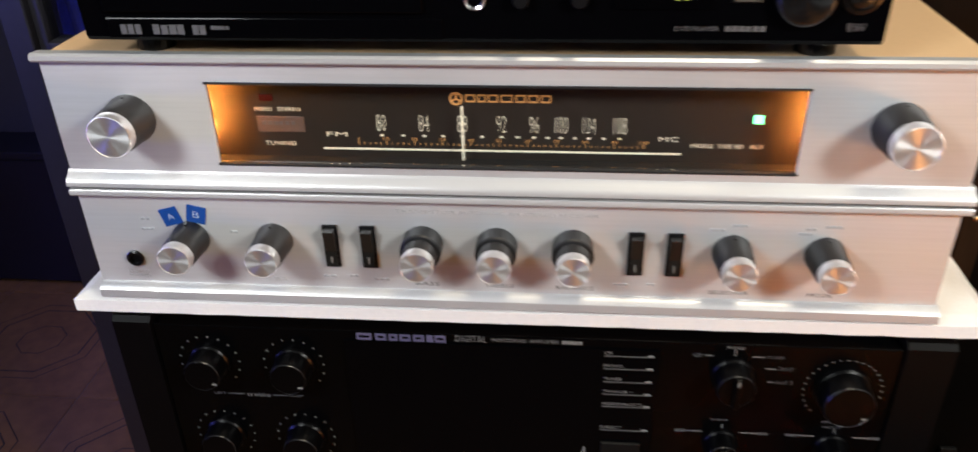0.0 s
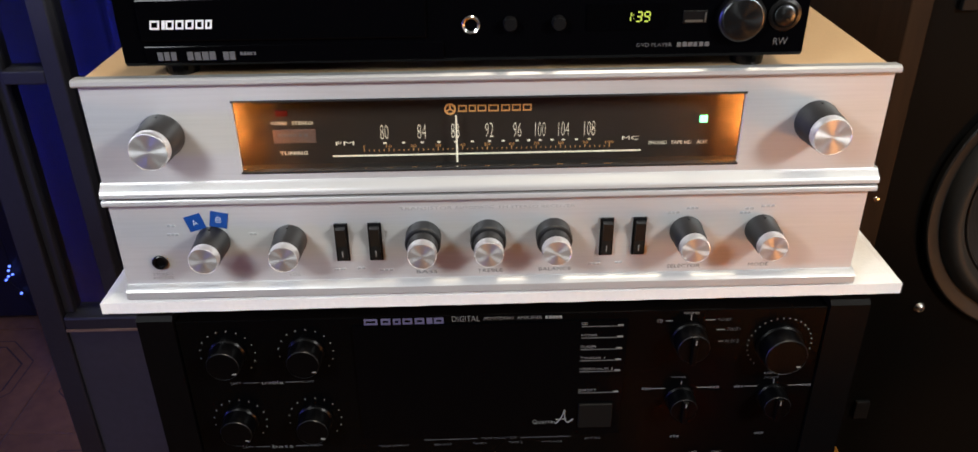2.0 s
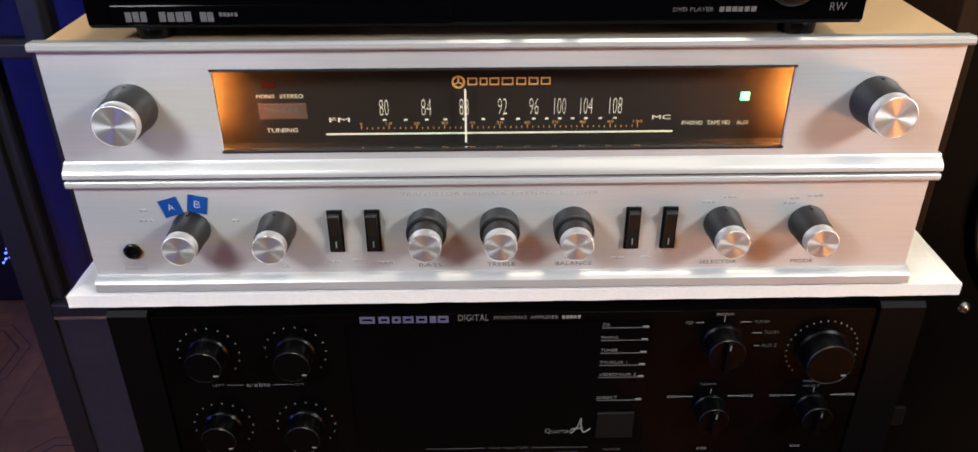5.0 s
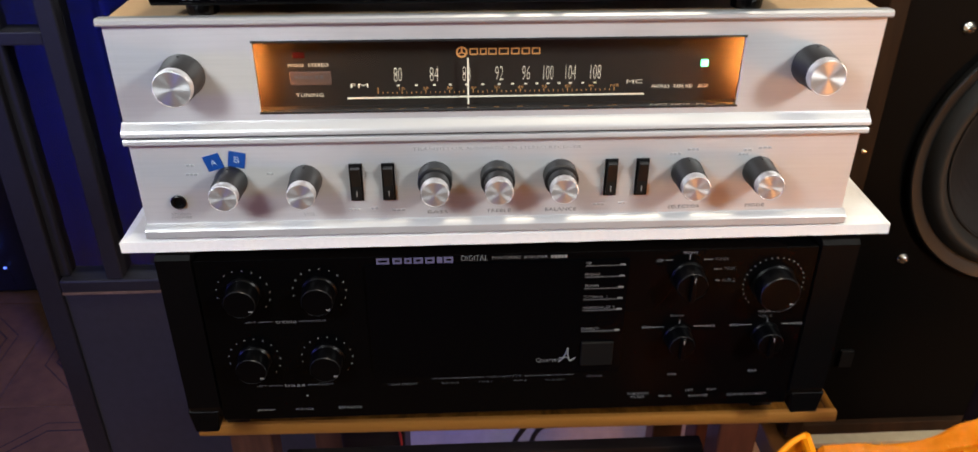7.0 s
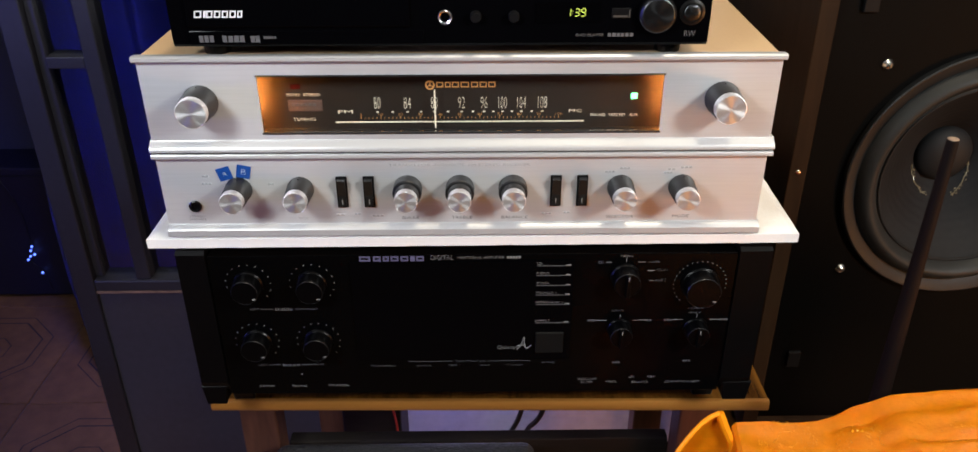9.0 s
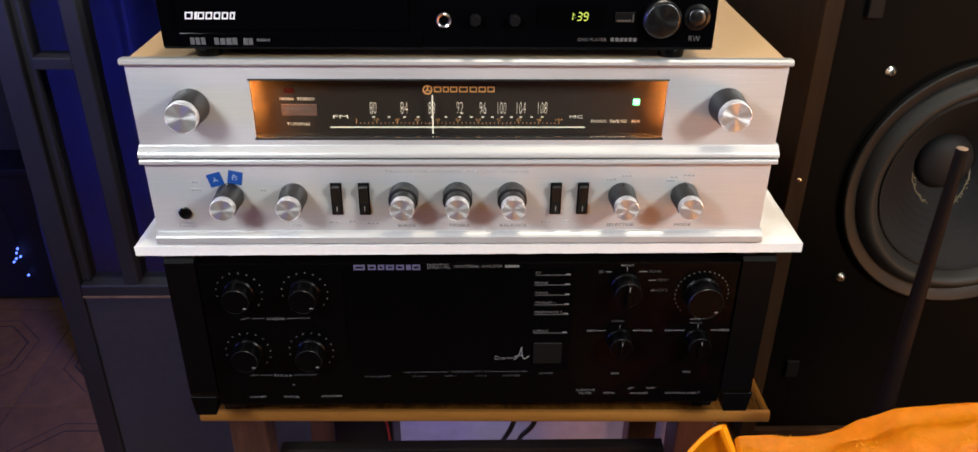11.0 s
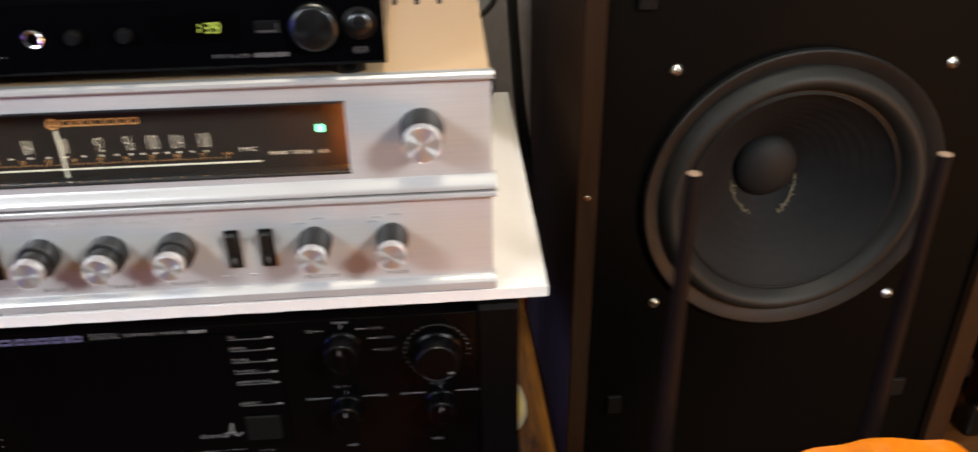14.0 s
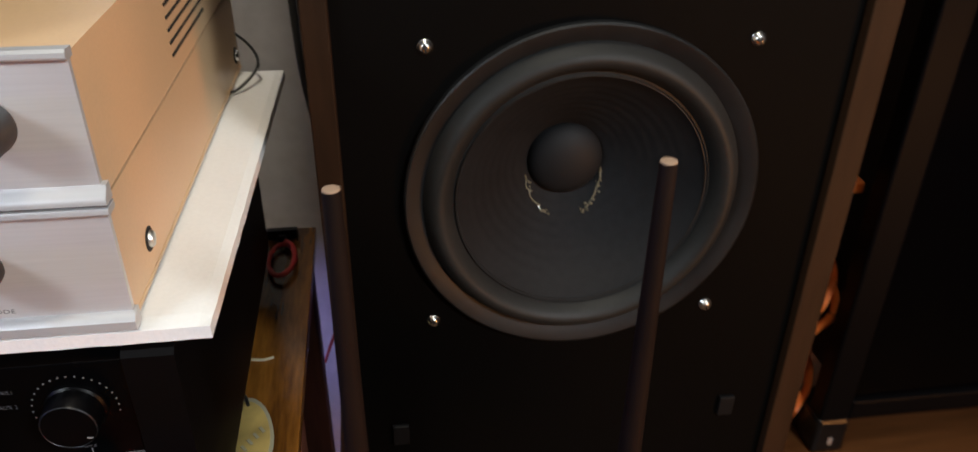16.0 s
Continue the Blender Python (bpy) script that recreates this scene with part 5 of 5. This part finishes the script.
def build_stool():
    fl = -0.30
    s = thing("stool", (0.33, 0.20, fl), "dark turned-wood stool with tapered upright posts", "stool")
    part("seat", box(0.15, 0.50, 0.02, 0.315, 0.575, 0.598, 0.006), ROD, s)
    for x, y in ((0.18, 0.05), (0.47, 0.05), (0.18, 0.285), (0.47, 0.285)):
        part("leg", lathe([(0.012, 0), (0.016, 0.5), (0.014, 0.875)], (x, y, fl), axis="z", seg=20), ROD, s, smooth=True)
    for x, h in ((0.2685, 0.254), (0.3915, 0.258)):
        p = part("post", lathe([(0.0070, 0.0), (0.0062, 0.06), (0.0052, 0.12), (0.0041, 0.20), (0.0035, h - 0.0008), (0.0033, h)], (x, 0.2870, 0.598), axis="z", seg=24), ROD, s, "tapered dark wooden post", smooth=True)
        part("tip", lathe([(0.0033, 0), (0.0032, 0.0004), (0.0027, 0.0006), (0.0003, 0.0006)], (x, 0.2870, 0.598 + h), axis="z", seg=20), ROD_END, p, "pale bare wood end", smooth=True)
    bm = bmesh.new()
    nx, ny = 190, 160
    g = []
    for j in range(ny + 1):
        row = []
        for i in range(nx + 1):
            x = 0.085 + 0.475 * i / nx
            y = -0.02 + 0.300 * j / ny
            h = cloth_height(x)
            d = y - 0.257
            fold = noise.noise(Vector((x * 16 + y * 7, y * 9 - x * 5, 1.7)))
            fine = noise.noise(Vector((x * 60, y * 48, 5.1)))
            k = min(1.0, abs(d) / 0.05)
            n1 = noise.noise(Vector((x * 22 - y * 18, y * 20 + x * 9, 8.3)))
            n2 = noise.noise(Vector((x * 34 + y * 30, y * 12 - x * 16, 2.9)))
            wrinkle = 0.0045 * (1 - abs(n1)) ** 3 + 0.0026 * (1 - abs(n2)) ** 4 - 0.004
            rx, ry = x - 0.368, d - 0.012
            r = math.hypot(rx, ry)
            th = math.atan2(ry, rx)
            w = 7 * th + 1.6 * n1 + 14 * r
            crease = (1 - abs(math.sin(w))) ** 3 * math.exp(-((r - 0.03) / 0.05) ** 2)
            cross = noise.noise(Vector((x * 30 + d * 90, d * 34 - x * 12, 4.4)))
            kr = min(1.0, abs(d) / 0.006)
            grow = max(0.0, min(1.0, (x - 0.215) / 0.03))
            seam = 0.0
            for gap, deep in ((0.008 + 0.035 * (x - 0.23), 0.0070), (0.026 + 0.10 * (x - 0.23), 0.0055), (0.052 - 0.09 * (x - 0.23), 0.0060), (0.040 + 0.05 * (x - 0.23), 0.0040)):
                q = (-d - gap - 0.004 * fold) / 0.0032
                seam += grow * deep * math.exp(-q * q) * (0.55 + 0.45 * math.sin(34 * x + 120 * gap))
            seam -= grow * 0.0025 * math.exp(-((d + 0.018) / 0.006) ** 2)
            if d < 0:
                z = h - 0.0010 + kr * (0.0030 * crease - 0.0014 + 0.0026 * cross - seam) + 0.22 * d - 0.55 * max(0.0, -d - 0.12) + k * (0.016 * fold - 0.005) + 0.0008 * fine * k + k * wrinkle
                z -= 0.02 * k * math.exp(-((x - 0.185) / 0.03) ** 2) * 0.5
            else:
                z = h - 3.2 * d + 0.003 * fine
            z = max(z, 0.6005 + 0.002 * fine) if 0.15 < x < 0.5 else z
            row.append(bm.verts.new((x + 0.002 * fine * k, y, z)))
        g.append(row)
    for j in range(ny):
        for i in range(nx):
            bm.faces.new((g[j][i], g[j][i + 1], g[j + 1][i + 1], g[j + 1][i]))
    # rolled flap at the near corner
    bm_top = [tuple(v.co) for row in g[60:] for v in row]
    bmesh.ops.solidify(bm, geom=bm.faces[:], thickness=0.0025)
    c = thing("orange_cloth", (0.32, 0.15, 0.598), "bright orange damask cloth heaped on the stool", "cloth")
    part("drape", bm, CLOTH, c, smooth=True)
    fl_bm = bmesh.new()
    tip = Vector((0.1450, 0.2570, 0.6675))
    rows, left, right = [], [], []
    for j in range(25):
        v = j / 24
        pl = tip + Vector((-0.054 * v ** 0.85, -0.028 * v, -0.056 * v ** 1.3)) + Vector((0, 0, 0.0015 * math.sin(7 * v)))
        pr = tip + min(1, 3 * v) * Vector((0.0100, 0.0, -0.0060)) + v * Vector((0.001, -0.020, -0.054))
        left.append(pl)
        right.append(pr)
        ring = []
        for k in range(17):
            u = k / 16
            q = pl.lerp(pr, u)
            bow = math.sin(math.pi * u)
            q.y += 0.016 * bow * v ** 0.7
            q.z += (-0.010 * v + 0.0012 * math.sin(9 * u + 5 * v)) * bow
            ring.append(fl_bm.verts.new(q))
        rows.append(ring)
    for p, q in zip(rows, rows[1:]):
        for k in range(16):
            fl_bm.faces.new((p[k], p[k + 1], q[k + 1], q[k]))
    bmesh.ops.solidify(fl_bm, geom=fl_bm.faces[:], thickness=0.002)
    rnd = random.Random(31)

    def top(px, py):
        best = min((v for v in bm_top), key=lambda v: (v[0] - px) ** 2 + (v[1] - py) ** 2)
        return best[2]

    for cx, cy, rx, ry in ((0.190, 0.247, 0.018, 0.011), (0.232, 0.236, 0.013, 0.016), (0.285, 0.214, 0.022, 0.016), (0.345, 0.205, 0.024, 0.014), (0.215, 0.205, 0.018, 0.012), (0.420, 0.215, 0.022, 0.014)):
        sew = bmesh.new()
        for _ in range(170):
            q, e = rnd.uniform(0, 6.283), rnd.choice((0.45, 0.8, 1.0)) + rnd.uniform(-0.1, 0.1)
            px, py = cx + rx * e * math.cos(q), cy + ry * e * math.sin(q)
            lx, ly = 0.0010 * math.sin(q + rnd.uniform(-0.6, 0.6)), 0.0010 * math.cos(q + rnd.uniform(-0.6, 0.6))
            wx, wy = -0.0003 * math.cos(q), 0.0003 * math.sin(q)
            z = top(px, py) + 0.0001
            base = [sew.verts.new((px + lx, py - ly, z)), sew.verts.new((px + wx, py + wy, z)), sew.verts.new((px - lx, py + ly, z)), sew.verts.new((px - wx, py - wy, z))]
            peak = sew.verts.new((px, py, z + 0.0004))
            for k in range(4):
                sew.faces.new((base[k], base[(k + 1) % 4], peak))
        tagged(part("embroidered_motif", sew, THREAD, c), "raised golden embroidery stitches", kind="stuff")
    part("turned_corner", fl_bm, CLOTH, c, smooth=True)
    part("hem", tube(right[::4], 0.0030), CLOTH, c, "thick stitched hem", smooth=True)
    part("hem", tube(left[::2], 0.0017), CLOTH, c, smooth=True)


build_foam()
build_amplifier()
build_player()
build_shelf()
build_speaker()
build_screen()
build_gap()
build_stool()
